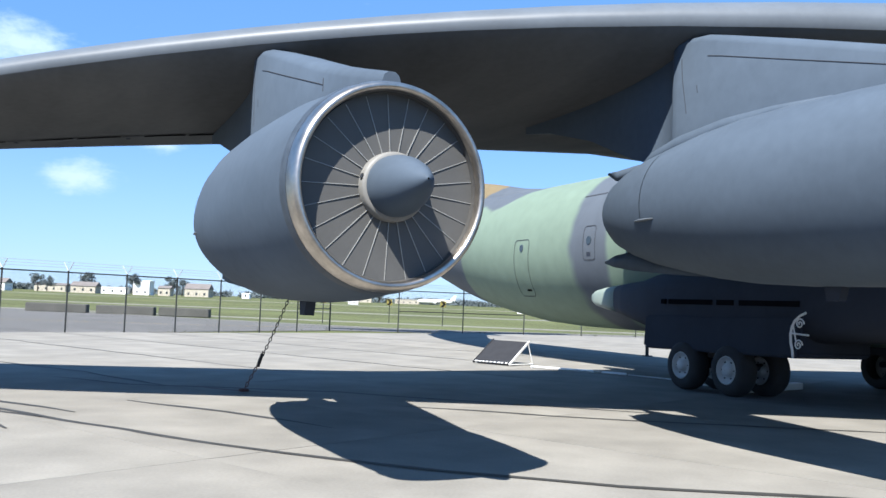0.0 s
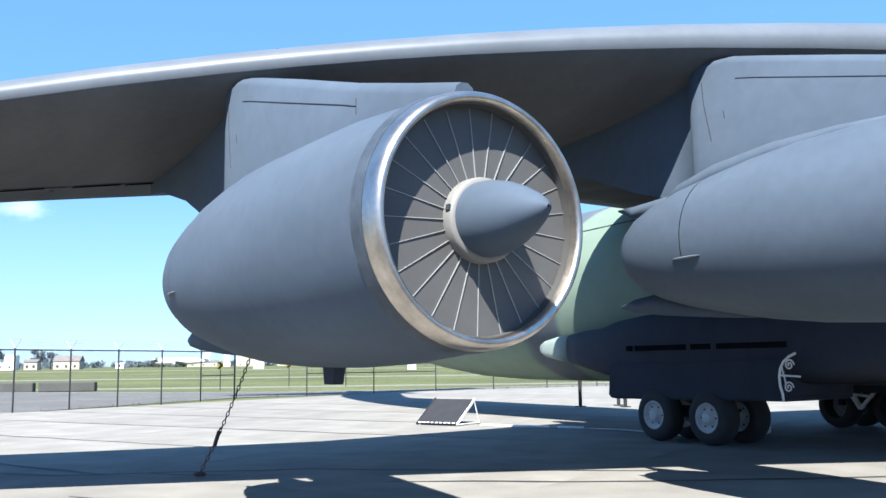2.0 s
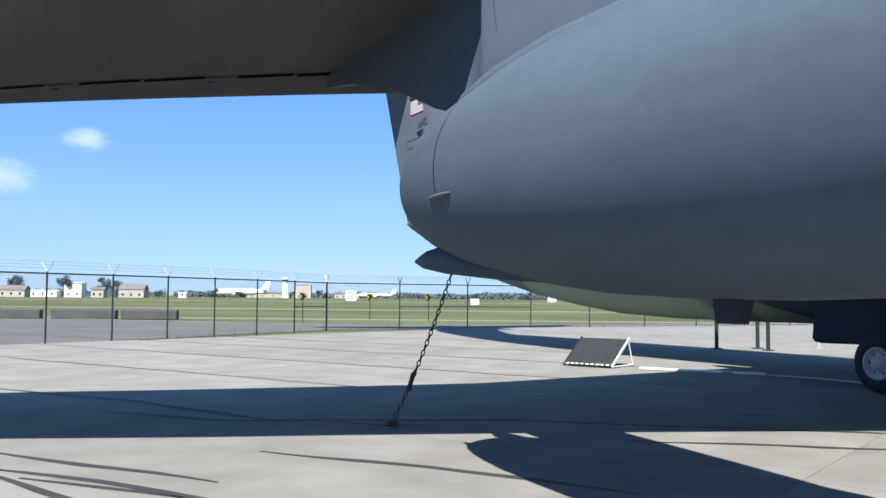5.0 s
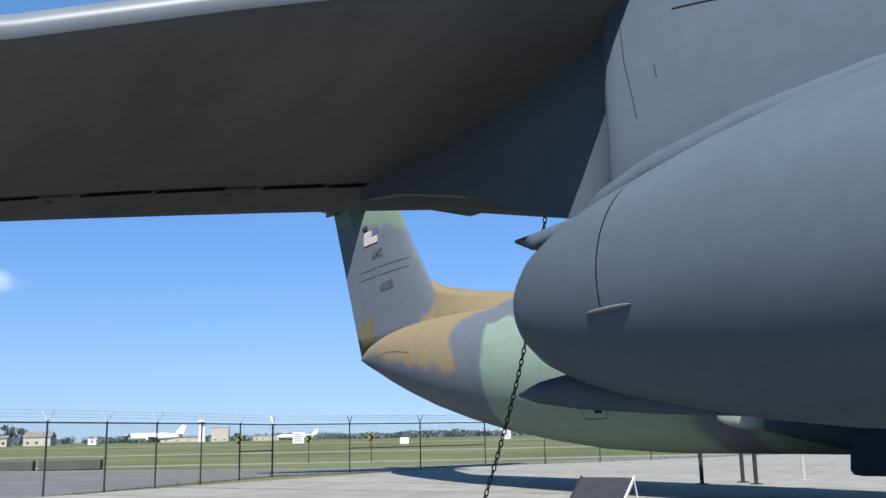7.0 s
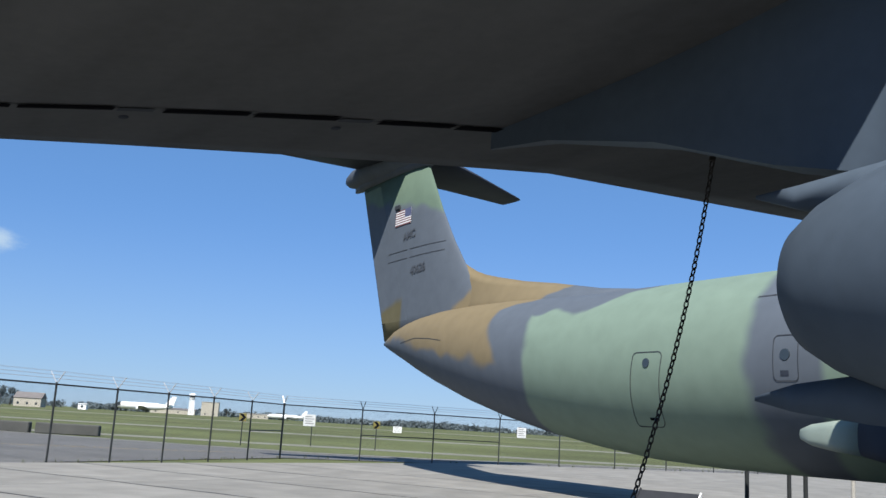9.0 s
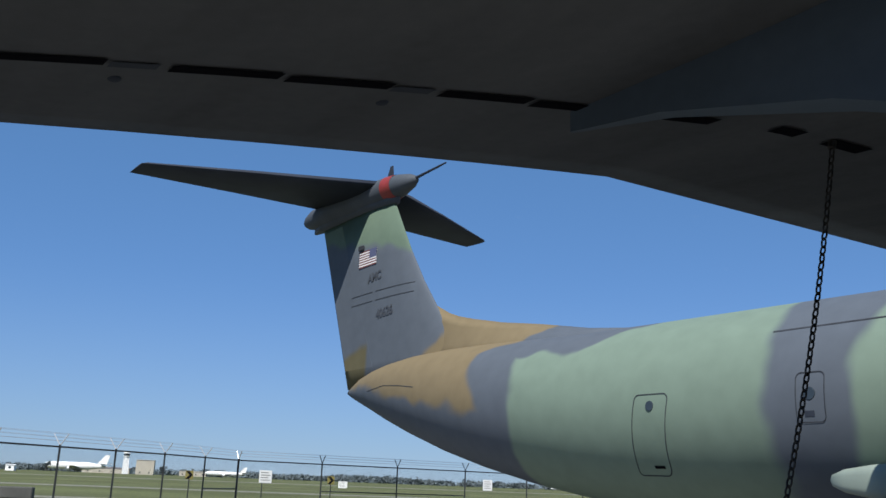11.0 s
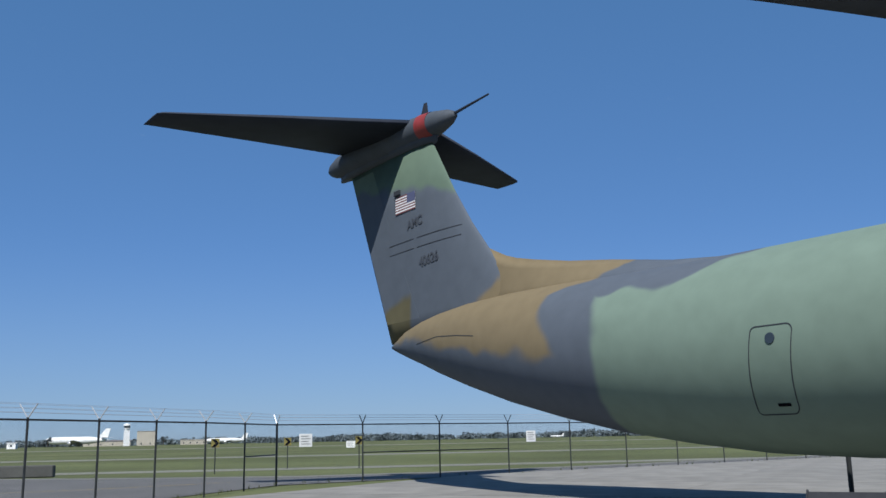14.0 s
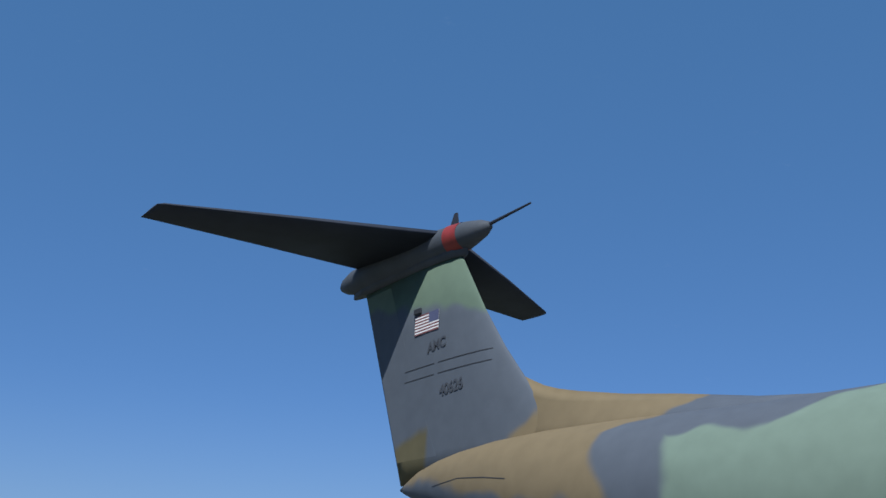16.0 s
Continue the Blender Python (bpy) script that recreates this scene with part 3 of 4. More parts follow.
# paler strip along the leading edge: its sunlit rim put into the colour
bm = bmesh.new()
rows = []
for y in (-24.2, -23, -21, -19, -17.5, -16.4, -15.2, -14, -12.9, -12.2, -11.4, -10.6, -9.5, -8.3, -7, -5.5, -4, -2.6):
    row = [(wing_point(y, t, True), Vector((0.003, 0, 0.003))) for t in (0.045, 0.02, 0.006)] + [(wing_point(y, 0.0, True), Vector((0.004, 0, 0)))] + [(wing_point(y, 0.006, False), Vector((0.003, 0, -0.003)))]
    rows.append([bm.verts.new(p + d) for p, d in row])
for a, b in zip(rows, rows[1:]):
    for i in range(4):
        bm.faces.new((a[i], a[i + 1], b[i + 1], b[i]))
bmesh.ops.recalc_face_normals(bm, faces=bm.faces)
part("lit_edge_strip", bm, M_lead, wing, "pale strip standing in for the sunlit leading edge", True)

# hinge-line slots under the trailing edge
edges = [(-11.90, -11.50), (-10.95, -10.65), (-10.3, -9.8)]
y = -12.33
for i in range(7):
    edges += [(y - 0.65, y), (y - 1.33, y - 0.70)]
    y -= 1.69


def hinge(y, d=0.0):
    """The hinge line's place along the chord."""
    return 0.722 + d - 0.010 * min(max(-12.7 - y, 0), 3.5)


for ya, yb in edges:
    t_ = hinge((ya + yb) / 2)
    part("slot", wing_strip(ya, yb, t_ - 0.011, t_ + 0.011), M_black, wing)
for i in range(6):
    yc = -12.33 - 1.53 - 1.69 * i
    part("hinge_fairing", wing_strip(yc - 0.13, yc + 0.13, hinge(yc, -0.006), hinge(yc, 0.012), 0.012), M_greyd, wing)
    bm = bmesh.new()
    p = wing_point(yc - 0.02, hinge(yc, 0.06), False)
    bmesh.ops.create_uvsphere(bm, u_segments=12, v_segments=6, radius=0.06, matrix=Matrix.Translation(p) @ Matrix.Diagonal((1, 0.7, 0.25, 1)))
    part("drain_boss", bm, M_greyd, wing)
for ys in (-12.35, -16.8):
    part("edge_seam", wing_strip(ys - 0.012, ys + 0.012, 0.0, 0.08, 0.004, True), M_line, wing)


# ---- engines ----
EY, EZ = -12.58, 2.46
# where the nacelle hangs: nose drawn in towards the fuselage
SEAT = Matrix.Translation((30.43, EY - 0.13, EZ - 0.06)) @ Matrix.Rotation(radians(2.6), 4, "Z") @ Matrix.Diagonal((0.90, 1, 1, 1)) @ Matrix.Translation((-30.1, -EY, -EZ))


def toe(bm):
    """The front of the cowl is drawn outboard a little."""
    for v in bm.verts:
        v.co.y -= 0.08 * min(max((v.co.x - 31.6) / 1.9, 0), 1)
    return cant(bm)


def cant(bm):
    """The mouth is cut a little aslant, its inboard side further aft."""
    for v in bm.verts:
        v.co.x -= 0.025 * max(v.co.y - (EY - 0.88), 0) * min(max(v.co.x - 32.4, 0), 1)
    return bm


def engine(dx, dy, dz):
    nac = part("engine_nacelle", toe(lathe([(33.525, 0.798), (32.95, 0.848), (32.4, 0.888), (31.6, 0.91), (30.8, 0.905), (30.0, 0.875), (29.4, 0.82), (28.8, 0.735), (28.3, 0.655), (27.9, 0.56), (27.6, 0.46), (27.42, 0.36), (27.33, 0.25), (27.285, 0.12), (27.28, 0.02)], 72, EY, EZ)), M_grey, plane, "grey engine nacelle with a rounded tail", True)
    # scuffed band; its darker grey paints in the shade of the lip's step
    part("lip_shade_band", cant(lathe([(33.462, 0.8145), (33.400, 0.8215), (33.330, 0.8285)], 72, EY - 0.08, EZ)), M_band, nac, "scuffed band behind the lip, darkened for the shade of its step", True)
    part("inlet_lip", cant(lathe([(33.455, 0.8140), (33.505, 0.8085), (33.550, 0.805), (33.590, 0.796), (33.618, 0.780), (33.628, 0.762), (33.618, 0.744), (33.594, 0.733), (33.550, 0.728), (33.440, 0.726)], 72, EY - 0.08, EZ)), M_chrome, nac, "polished bare-metal inlet lip", True)
    part("inlet_duct", cant(lathe([(33.545, 0.7275), (33.480, 0.724), (33.400, 0.724)], 72, EY - 0.08, EZ)), M_duct, nac, "dark inlet duct", True)
    part("fan_face", lathe([(33.440, 0.735), (33.440, 0.45), (33.440, 0.2), (33.440, 0.01)], 64, EY - 0.05, EZ), M_fan, nac, "grey fan face", True)
    spin = part("spinner", lathe([(33.43, 0.236), (33.53, 0.238), (33.64, 0.232), (33.78, 0.206), (33.93, 0.158), (34.07, 0.098), (34.165, 0.045), (34.195, 0.008)], 40, EY - 0.05, EZ), M_grey, nac, "grey pointed spinner", True)
    part("spinner_ring", lathe([(33.430, 0.272), (33.510, 0.270), (33.532, 0.258), (33.536, 0.234)], 40, EY - 0.05, EZ), M_ring, spin, "pale hub ring", True)
    bm = bmesh.new()
    box(bm, -0.02, -0.018, 0, 0.02, 0.018, 0.012)
    sq = part("plate", bm, M_line, spin)
    sq.matrix_local = Matrix.Translation((33.50, EY - 0.312, EZ + 0.06)) @ Matrix.Rotation(radians(78), 4, "X")
    # guide vanes: thin plates set edgewise round the hub
    vane = None
    for i in range(25):
        a = 2 * math.pi * (i + 0.35) / 25
        if vane is None:
            bm = bmesh.new()
            vs = [bm.verts.new(p) for p in ((0.0, -0.0026, 0.26), (0.012, -0.0026, 0.26), (0.008, -0.0020, 0.72), (0.0, -0.0020, 0.72))]
            ws = [bm.verts.new((v.co.x, -v.co.y, v.co.z)) for v in vs]
            bm.faces.new(vs)
            bm.faces.new(ws[::-1])
            for k in range(4):
                bm.faces.new((vs[k], ws[k], ws[(k + 1) % 4], vs[(k + 1) % 4]))
            bmesh.ops.recalc_face_normals(bm, faces=bm.faces)
            vane = part("guide_vane", bm, M_vane, nac)
            ob = vane
        else:
            ob = new("guide_vane", vane.data)
            ob.parent = nac
        ob.matrix_local = Matrix.Translation((33.438, EY - 0.05, EZ)) @ Matrix.Rotation(a, 4, "X")
    # seam round the cowl
    bm = loft([[(x, EY + r * math.cos(radians(a)), EZ + r * math.sin(radians(a))) for a in range(75, 196, 5)] for x, r in ((28.763, 0.732), (28.777, 0.7355))], False, False)
    part("cowl_seam", bm, M_black, nac)
    bm = bmesh.new()
    bmesh.ops.create_uvsphere(bm, u_segments=16, v_segments=8, radius=1, matrix=Matrix.Translation((28.84, EY - 0.718, EZ - 0.19)) @ Matrix.Rotation(-0.15, 4, "Z") @ Matrix.Diagonal((0.24, 0.026, 0.014, 1)))
    part("latch_fairing", bm, M_lead, nac, "small bright latch", True)
    # hinge fairings above and below the tail
    part("tail_fairing", loft([[(x, EY - w, z0), (x, EY - w * 0.7, z1), (x, EY + w * 0.7, z1), (x, EY + w, z0)] for x, w, z0, z1 in ((26.98, 0.015, 1.86, 1.885), (27.3, 0.08, 1.80, 1.95), (27.8, 0.11, 1.745, 2.0), (28.6, 0.10, 1.69, 1.85), (29.4, 0.04, 1.655, 1.70))]), M_grey, nac, "", True)
    part("tail_fairing", loft([[(x, EY - w, z0), (x, EY - w * 0.7, z1), (x, EY + w * 0.7, z1), (x, EY + w, z0)] for x, w, z0, z1 in ((27.0, 0.02, 3.02, 3.04), (27.35, 0.12, 2.90, 3.03), (27.9, 0.15, 2.84, 3.06), (28.6, 0.15, 2.9, 3.16), (29.8, 0.14, 3.1, 3.3))]), M_grey, nac, "", True)
    rings = []
    for x, r, w, up in ((28.0, 0.55, 0.20, 0.04), (28.3, 0.64, 0.25, 0.12), (28.8, 0.735, 0.27, 0.14), (29.6, 0.835, 0.27, 0.12), (30.4, 0.893, 0.25, 0.07), (31.2, 0.908, 0.22, 0.01)):
        z = EZ + math.sqrt(r * r - w * w)
        rings.append([(x, EY - w - 0.02, z - 0.06), (x, EY - w, z + up * 0.7), (x, EY - w * 0.7, z + up), (x, EY + w * 0.7, z + up), (x, EY + w, z + up * 0.7), (x, EY + w + 0.02, z - 0.06)])
    part("shoulder_fairing", loft(rings), M_grey, nac, "", True)
    part("drain_mast", prism([(31.0, 1.42), (31.16, 1.42), (31.22, 1.60), (30.96, 1.60)], EY - 0.05, EY + 0.05), M_greyd, nac, "dark drain mast")
    # pylon
    prof = [(24.55, 4.02, 4.5), (25.4, 3.90, 4.75), (26.6, 3.60, 4.85), (27.6, 3.22, 4.9), (28.2, 3.05, 4.72), (28.55, 3.0, 4.6), (28.61, 2.99, 4.58), (28.69, 2.97, 4.55), (28.80, 2.96, 4.53), (29.2, 2.9, 4.49), (29.6, 2.9, 4.38), (30.6, 2.9, 4.09), (31.8, 2.95, 3.73), (32.7, 3.0, 3.49), (33.22, 3.15, 3.36)]
    hw = [0.015, 0.04, 0.05, 0.06, 0.07, 0.09, 0.16, 0.205, 0.22, 0.23, 0.235, 0.25, 0.26, 0.18, 0.08]
    rings = []
    for (x, z0, z1), w in zip(prof, hw):
        top = min(0.10, 0.4 * (z1 - z0))
        v = max(w, min(0.22, 0.11 * (x - 24.5)) if x < 30 else 0.0)
        rings.append([(x, EY - w, z0), (x, EY - w, z1 - top), (x, EY - w * 0.8, z1 - top * 0.35), (x, EY - w * 0.35, z1), (x, EY + v * 0.35, z1), (x, EY + v * 0.8, z1 - top * 0.35), (x, EY + v, z1 - top), (x, EY + v, z0)])
    pyl = part("engine_pylon", loft(rings), M_grey, plane, "grey slab-sided engine pylon", True, 50)
    for pts in ([(29.35, 4.18), (29.6, 4.12), (30.6, 3.85), (31.8, 3.53), (32.05, 3.46)], [(32.05, 3.52), (32.05, 3.40)], [(28.86, 4.26), (28.88, 4.0), (28.97, 3.57)], [(29.16, 3.87), (29.175, 3.78)]):
        for (xa, za), (xb, zb) in zip(pts, pts[1:]):
            bm = bmesh.new()
            rod(bm, (xa, EY - np.interp(xa, [p[0] for p in prof], hw), za), (xb, EY - np.interp(xb, [p[0] for p in prof], hw), zb), 0.005, 6)
            part("pylon_seam", bm, M_line, pyl)
    nac.matrix_local = Matrix.Translation((dx, dy, dz)) @ SEAT
    pyl.location = (dx, dy + 0.035 * dy, dz)


engine(0, 0, 0)
engine(2.22, 4.53, 0.33)
for s_ in ((0, 2 * 12.58, 0), (2.28, 2 * 12.58 - 4.71, 0.33)):
    nac = part("engine_nacelle", lathe([(33.3, 0.80), (32.4, 0.895), (30.8, 0.905), (29.4, 0.82), (28.3, 0.64), (27.5, 0.35), (27.3, 0.02)], 32, EY, EZ, True), M_grey, plane, "", True)
    nac.matrix_local = Matrix.Translation(s_) @ Matrix.Translation((30.43, EY, EZ - 0.06)) @ Matrix.Diagonal((0.90, 1, 1, 1)) @ Matrix.Translation((-30.1, -EY, -EZ))

# ---- landing gear ----
def pod_ring(x, c, a, zt, zb, n=28):
    ring = []
    for i in range(n):
        t = 2 * math.pi * i / n
        cx, sx = math.cos(t), math.sin(t)
        ring.append((x, c + a * math.copysign(abs(cx) ** 0.6, cx), (zt + zb) / 2 + (zt - zb) / 2 * math.copysign(abs(sx) ** 0.6, sx)))
    return ring


for side in (1, -1):
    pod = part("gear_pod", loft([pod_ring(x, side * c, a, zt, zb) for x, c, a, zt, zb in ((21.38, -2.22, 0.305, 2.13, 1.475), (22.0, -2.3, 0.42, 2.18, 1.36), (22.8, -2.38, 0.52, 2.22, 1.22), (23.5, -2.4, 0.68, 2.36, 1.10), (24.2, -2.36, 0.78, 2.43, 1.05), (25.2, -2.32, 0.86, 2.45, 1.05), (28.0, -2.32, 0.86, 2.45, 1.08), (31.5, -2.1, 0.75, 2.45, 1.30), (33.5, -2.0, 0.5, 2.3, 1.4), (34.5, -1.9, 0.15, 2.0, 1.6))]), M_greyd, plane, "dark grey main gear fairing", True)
    part("pod_tip", loft([pod_ring(x, side * -2.2, a, zt, zb) for x, a, zt, zb in ((20.0, 0.02, 1.84, 1.80), (20.06, 0.09, 1.92, 1.72), (20.3, 0.17, 2.01, 1.62), (20.8, 0.25, 2.085, 1.535), (21.4, 0.31, 2.135, 1.47))]), M_tip, pod, "pale green pointed end cap", True)
    y0, y1 = sorted((side * -3.2, side * -1.5))
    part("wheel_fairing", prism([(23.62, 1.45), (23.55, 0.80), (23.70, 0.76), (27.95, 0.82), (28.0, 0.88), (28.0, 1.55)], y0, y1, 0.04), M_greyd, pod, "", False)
    if side == 1:
        for xa, xb in ((24.15, 24.27), (24.40, 25.75), (25.88, 26.35), (26.5, 28.0)):
            part("vent", B(xa, -3.196, 1.70, xb, -3.10, 1.80), M_black, pod)

wheel_x = [24.91, 26.25]


def wheel(x, y, side):
    bm = lathe([(-0.19, 0.27), (-0.20, 0.32), (-0.195, 0.41), (-0.15, 0.46), (-0.08, 0.485), (0.08, 0.485), (0.15, 0.46), (0.195, 0.41), (0.20, 0.32), (0.19, 0.27)], 40, 0, 0)
    ty = part("gear_wheel", bm, M_tyre, plane, "black tyre on a pale hub", True)
    ty.matrix_local = Matrix.Translation((x, y, 0.485)) @ Matrix.Rotation(radians(90), 4, "Z")
    bm = lathe([(0.10, 0.275), (0.17, 0.272), (0.195, 0.262), (0.19, 0.24), (0.135, 0.22), (0.12, 0.12), (0.20, 0.10), (0.215, 0.07), (0.215, 0.005)], 32, 0, 0)
    bm2 = part("hub", bm, M_hub, ty, "pale grey hub", True)
    if side > 0:
        bm2.matrix_local = Matrix.Rotation(radians(180), 4, "Z")
    for k in range(6):
        a = 2 * math.pi * k / 6
        bm = bmesh.new()
        bmesh.ops.create_cone(bm, cap_ends=True, segments=8, radius1=0.014, radius2=0.014, depth=0.03, matrix=Matrix.Translation((-0.132 if side > 0 else 0.132, 0.17 * math.cos(a), 0.17 * math.sin(a))) @ Matrix.Rotation(radians(90), 4, "Y"))
        part("bolt_hole", bm, M_black, ty)


for sy in (-1, 1):
    for x in wheel_x:
        wheel(x, sy * 3.06, -1 if sy > 0 else 1)
        wheel(x, sy * 2.27, -1 if sy > 0 else 1)
    bm = bmesh.new()
    rod(bm, (24.98, sy * 2.66, 0.55), (26.21, sy * 2.66, 0.55), 0.11, 12)
    rod(bm, (25.6, sy * 2.66, 0.55), (25.6, sy * 2.45, 1.6), 0.14, 12)
    for x in wheel_x:
        rod(bm, (x, sy * 3.05, 0.55), (x, sy * 2.25, 0.55), 0.07, 10)
    part("gear_leg", bm, M_greyd, plane, "dark gear bogie")

# scrolled white linkage beside the pod
bm = bmesh.new()
for cx, cz, r0 in ((28.13, 1.415, 0.095), (28.10, 1.057, 0.095)):
    pts = [Vector((cx + (r0 * (1 - 0.045 * k)) * math.cos(k * 0.55), -3.30, cz + (r0 * (1 - 0.045 * k)) * math.sin(k * 0.55))) for k in range(20)]
    for a, b in zip(pts, pts[1:]):
        rod(bm, a, b, 0.013, 6)
spine = [Vector((x, -3.30, z)) for x, z in ((28.26, 1.60), (28.13, 1.55), (28.02, 1.47), (27.95, 1.36), (27.92, 1.23), (27.93, 1.08), (27.97, 0.95), (27.98, 0.84))]
for a, b in zip(spine, spine[1:]):
    rod(bm, a, b, 0.022, 6)
rod(bm, (27.93, -3.30, 1.25), (28.33, -3.30, 1.23), 0.016, 6)
rod(bm, (27.97, -3.30, 1.42), (28.05, -3.30, 1.10), 0.013, 6)
part("gear_door_link", bm, M_white, plane, "white scrolled door linkage")
# nose-side gear struts of the far bogie
bm = bmesh.new()
rod(bm, (25.25, 1.98, 1.0), (25.6, 1.98, 0.45), 0.06, 8)
rod(bm, (25.6, 1.98, 0.45), (26.1, 1.98, 0.95), 0.045, 8)
rod(bm, (25.35, 1.98, 0.75), (25.9, 1.98, 0.70), 0.03, 8)
part("gear_brace", bm, M_white, plane, "white gear brace")

# ---- things on the apron ----
for x, y_, m_, lb in ((13.6, 4.1, M_post, "black steel post standing beyond the fuselage"), (13.9, 5.5, M_post, "black steel post standing beyond the fuselage"), (14.8, 5.0, M_post, "black steel post standing beyond the fuselage"),
                      (14.6, 7.4, M_wood, "pale post standing beyond the fuselage")):
    e = thing("bollard", lb, "post", (x, y_, 0), "posts beyond the fuselage")
    part("shaft", R((0, 0, 0.03), (0, 0, 0.98), 0.06, seg=12), m_, e)
    part("cap", R((0, 0, 0.98), (0, 0, 1.02), 0.065, seg=12, r2=0.03), m_, e)
    part("foot", B(-0.13, -0.13, 0.0, 0.13, 0.13, 0.03, bevel=0.005), m_, e)

# tie-down chain from the wing to the apron
TOP, END = Vector((25.50, -10.78, 4.14)), Vector((25.33, -12.02, 0.04))
chain = thing("tie_down_chain", "dark steel tie-down chain stretched from wing to apron", "chain", END)
axis = TOP - END
nl = int(axis.length / 0.062)
bm = bmesh.new()
k = 10
ring_pts = []
for i in range(k):
    t = 2 * math.pi * i / k
    ring_pts.append(Vector((0.020 * math.cos(t), 0, 0.040 * math.sin(t))))
for i in range(k):
    rod(bm, ring_pts[i], ring_pts[(i + 1) % k], 0.0075, 5)
link_mesh = bpy.data.meshes.new("link")
bm.to_mesh(link_mesh)
bm.free()
link_red = link_mesh.copy()
link_mesh.materials.append(M_steel)
link_red.materials.append(M_rust)
turn = axis.to_track_quat("Z", "Y").to_matrix().to_4x4()
for i in range(nl):
    f_ = (i + 0.5) / nl
    sag = Vector((0.05, -0.22, 0)) * (4 * f_ * (1 - f_))
    ob = new("link", link_red if f_ < 0.10 else link_mesh)
    ob.parent = chain
    ob.matrix_local = Matrix.Translation(axis * f_ - sag) @ turn @ Matrix.Rotation(radians(90 * (i % 2)), 4, "Z")
mid = axis * 0.115 - Vector((0.05, -0.22, 0)) * 0.407
binder = part("load_binder", R(mid - axis.normalized() * 0.11, mid + axis.normalized() * 0.11, 0.028, seg=10), M_steel, chain, "dark steel load binder")
part("lever", R(mid - axis.normalized() * 0.06 + Vector((0.03, 0, 0)), mid + axis.normalized() * 0.16 + Vector((0.06, -0.02, 0)), 0.011, seg=8), M_steel, binder)
part("strap", R(axis * 0.985, axis * 1.0, 0.03), M_steel, chain)
part("ground_ring", lathe([(-0.02, 0.07), (0.0, 0.09), (0.02, 0.07), (0.0, 0.05), (-0.02, 0.07)], 20), M_rust, chain, "rusty ground ring").matrix_local = Matrix.Rotation(radians(90), 4, "Y")
tagged(link("floor_paint", ribbon([(24.3, -12.6), (24.7, -12.4), (25.1, -12.05), (25.4, -11.6)], 0.22, 0.004), M_rust), "faded red paint mark on the concrete", "paint mark", kind="structure")

# black display board on a white stand
board = thing("display_board", "black display board leaning on a white frame stand", "sign board", (18.38, -4.22, 0))
lie = pose(0, 0, 0, 0, 0, 25) @ pose(0, 0, 0.03, -55, 0, 0)
part("panel", B(-0.58, -0.02, 0.0, 0.58, 0.02, 0.98, bevel=0.006), M_board, board, "black panel with a worn white foot").matrix_local = lie
for xx in (-0.61, 0.58):
    part("side_rail", B(xx, -0.03, -0.01, xx + 0.03, 0.03, 1.02, bevel=0.004), M_white if xx > 0 else M_board, board).matrix_local = lie
for k in range(9):
    w = 0.05 + 0.04 * random.random()
    part("writing_bar", B(-0.55 + 0.125 * k, -0.026, 0.012, -0.55 + 0.125 * k + w, -0.019, 0.05), M_signw, board).matrix_local = lie
bm = bmesh.new()
for xx in (-0.5, 0.6):
    rod(bm, (xx, 0.78, 0.56), (xx, 1.0, 0.02), 0.016, 8)
    rod(bm, (xx, 0.0, 0.03), (xx, 1.0, 0.03), 0.016, 8)
rod(bm, (-0.5, 1.0, 0.03), (0.6, 1.0, 0.03), 0.016, 8)
part("stand", bm, M_white, board, "white tube stand").matrix_local = pose(0, 0, 0, 0, 0, 25)
pipe = thing("ground_pipe", "white pipe lying on the apron", "pipe", (19.4, -3.6, 0))
bm = bmesh.new()
for a, b in (((0.0, 0.0, 0.03), (1.5, 0.95, 0.03)), ((1.62, 1.0, 0.03), (2.2, 1.35, 0.03))):
    rod(bm, a, b, 0.028, 8)
part("tube", bm, M_white, pipe)
part("coupling", R((1.48, 0.93, 0.035), (1.66, 1.03, 0.035), 0.045), M_wood, pipe, "brown coupling")
hose = thing("thin_hose", "thin grey hose on the concrete", "hose", (21.6, -2.2, 0))
bm = bmesh.new()
pts = [(0, 0, 0.015), (1.0, 0.35, 0.015), (2.0, 0.3, 0.015), (3.2, 0.1, 0.015)]
for a, b in zip(pts, pts[1:]):
    rod(bm, a, b, 0.014, 6)
part("tube", bm, M_galv, hose)
chock = thing("wheel_chock", "pale painted timber beam chocking the wheels", "chock", (25.32, -1.45, 0))
p = part("beam", B(-0.09, -1.4, 0, 0.09, 1.4, 0.14, bevel=0.015), M_white, chock)
p.matrix_local = pose(0, 0, 0, 0, 0, 18)
chock = thing("wheel_chock", "weathered grey timber beam behind the far wheels", "chock", (26.8, 2.8, 0))
part("beam", B(-0.07, -0.8, 0, 0.07, 0.8, 0.12, bevel=0.015), M_wood, chock)

# ---- fence ----
fence = thing("perimeter_fence", "black chain-link perimeter fence with barbed-wire arms", "fence", (-5.45, -1.55, 0))
FENCE = [(x, y_) for x, y_ in reversed(FENCE_LEFT)] + [(-5.5, -1.55 + 3.72 * k) for k in range(1, 22)]
fo = Vector((-5.45, -1.55, 0))


def fpart(name, bm, m, label=""):
    bmesh.ops.translate(bm, verts=bm.verts, vec=-fo)
    return part(name, bm, m, fence, label)


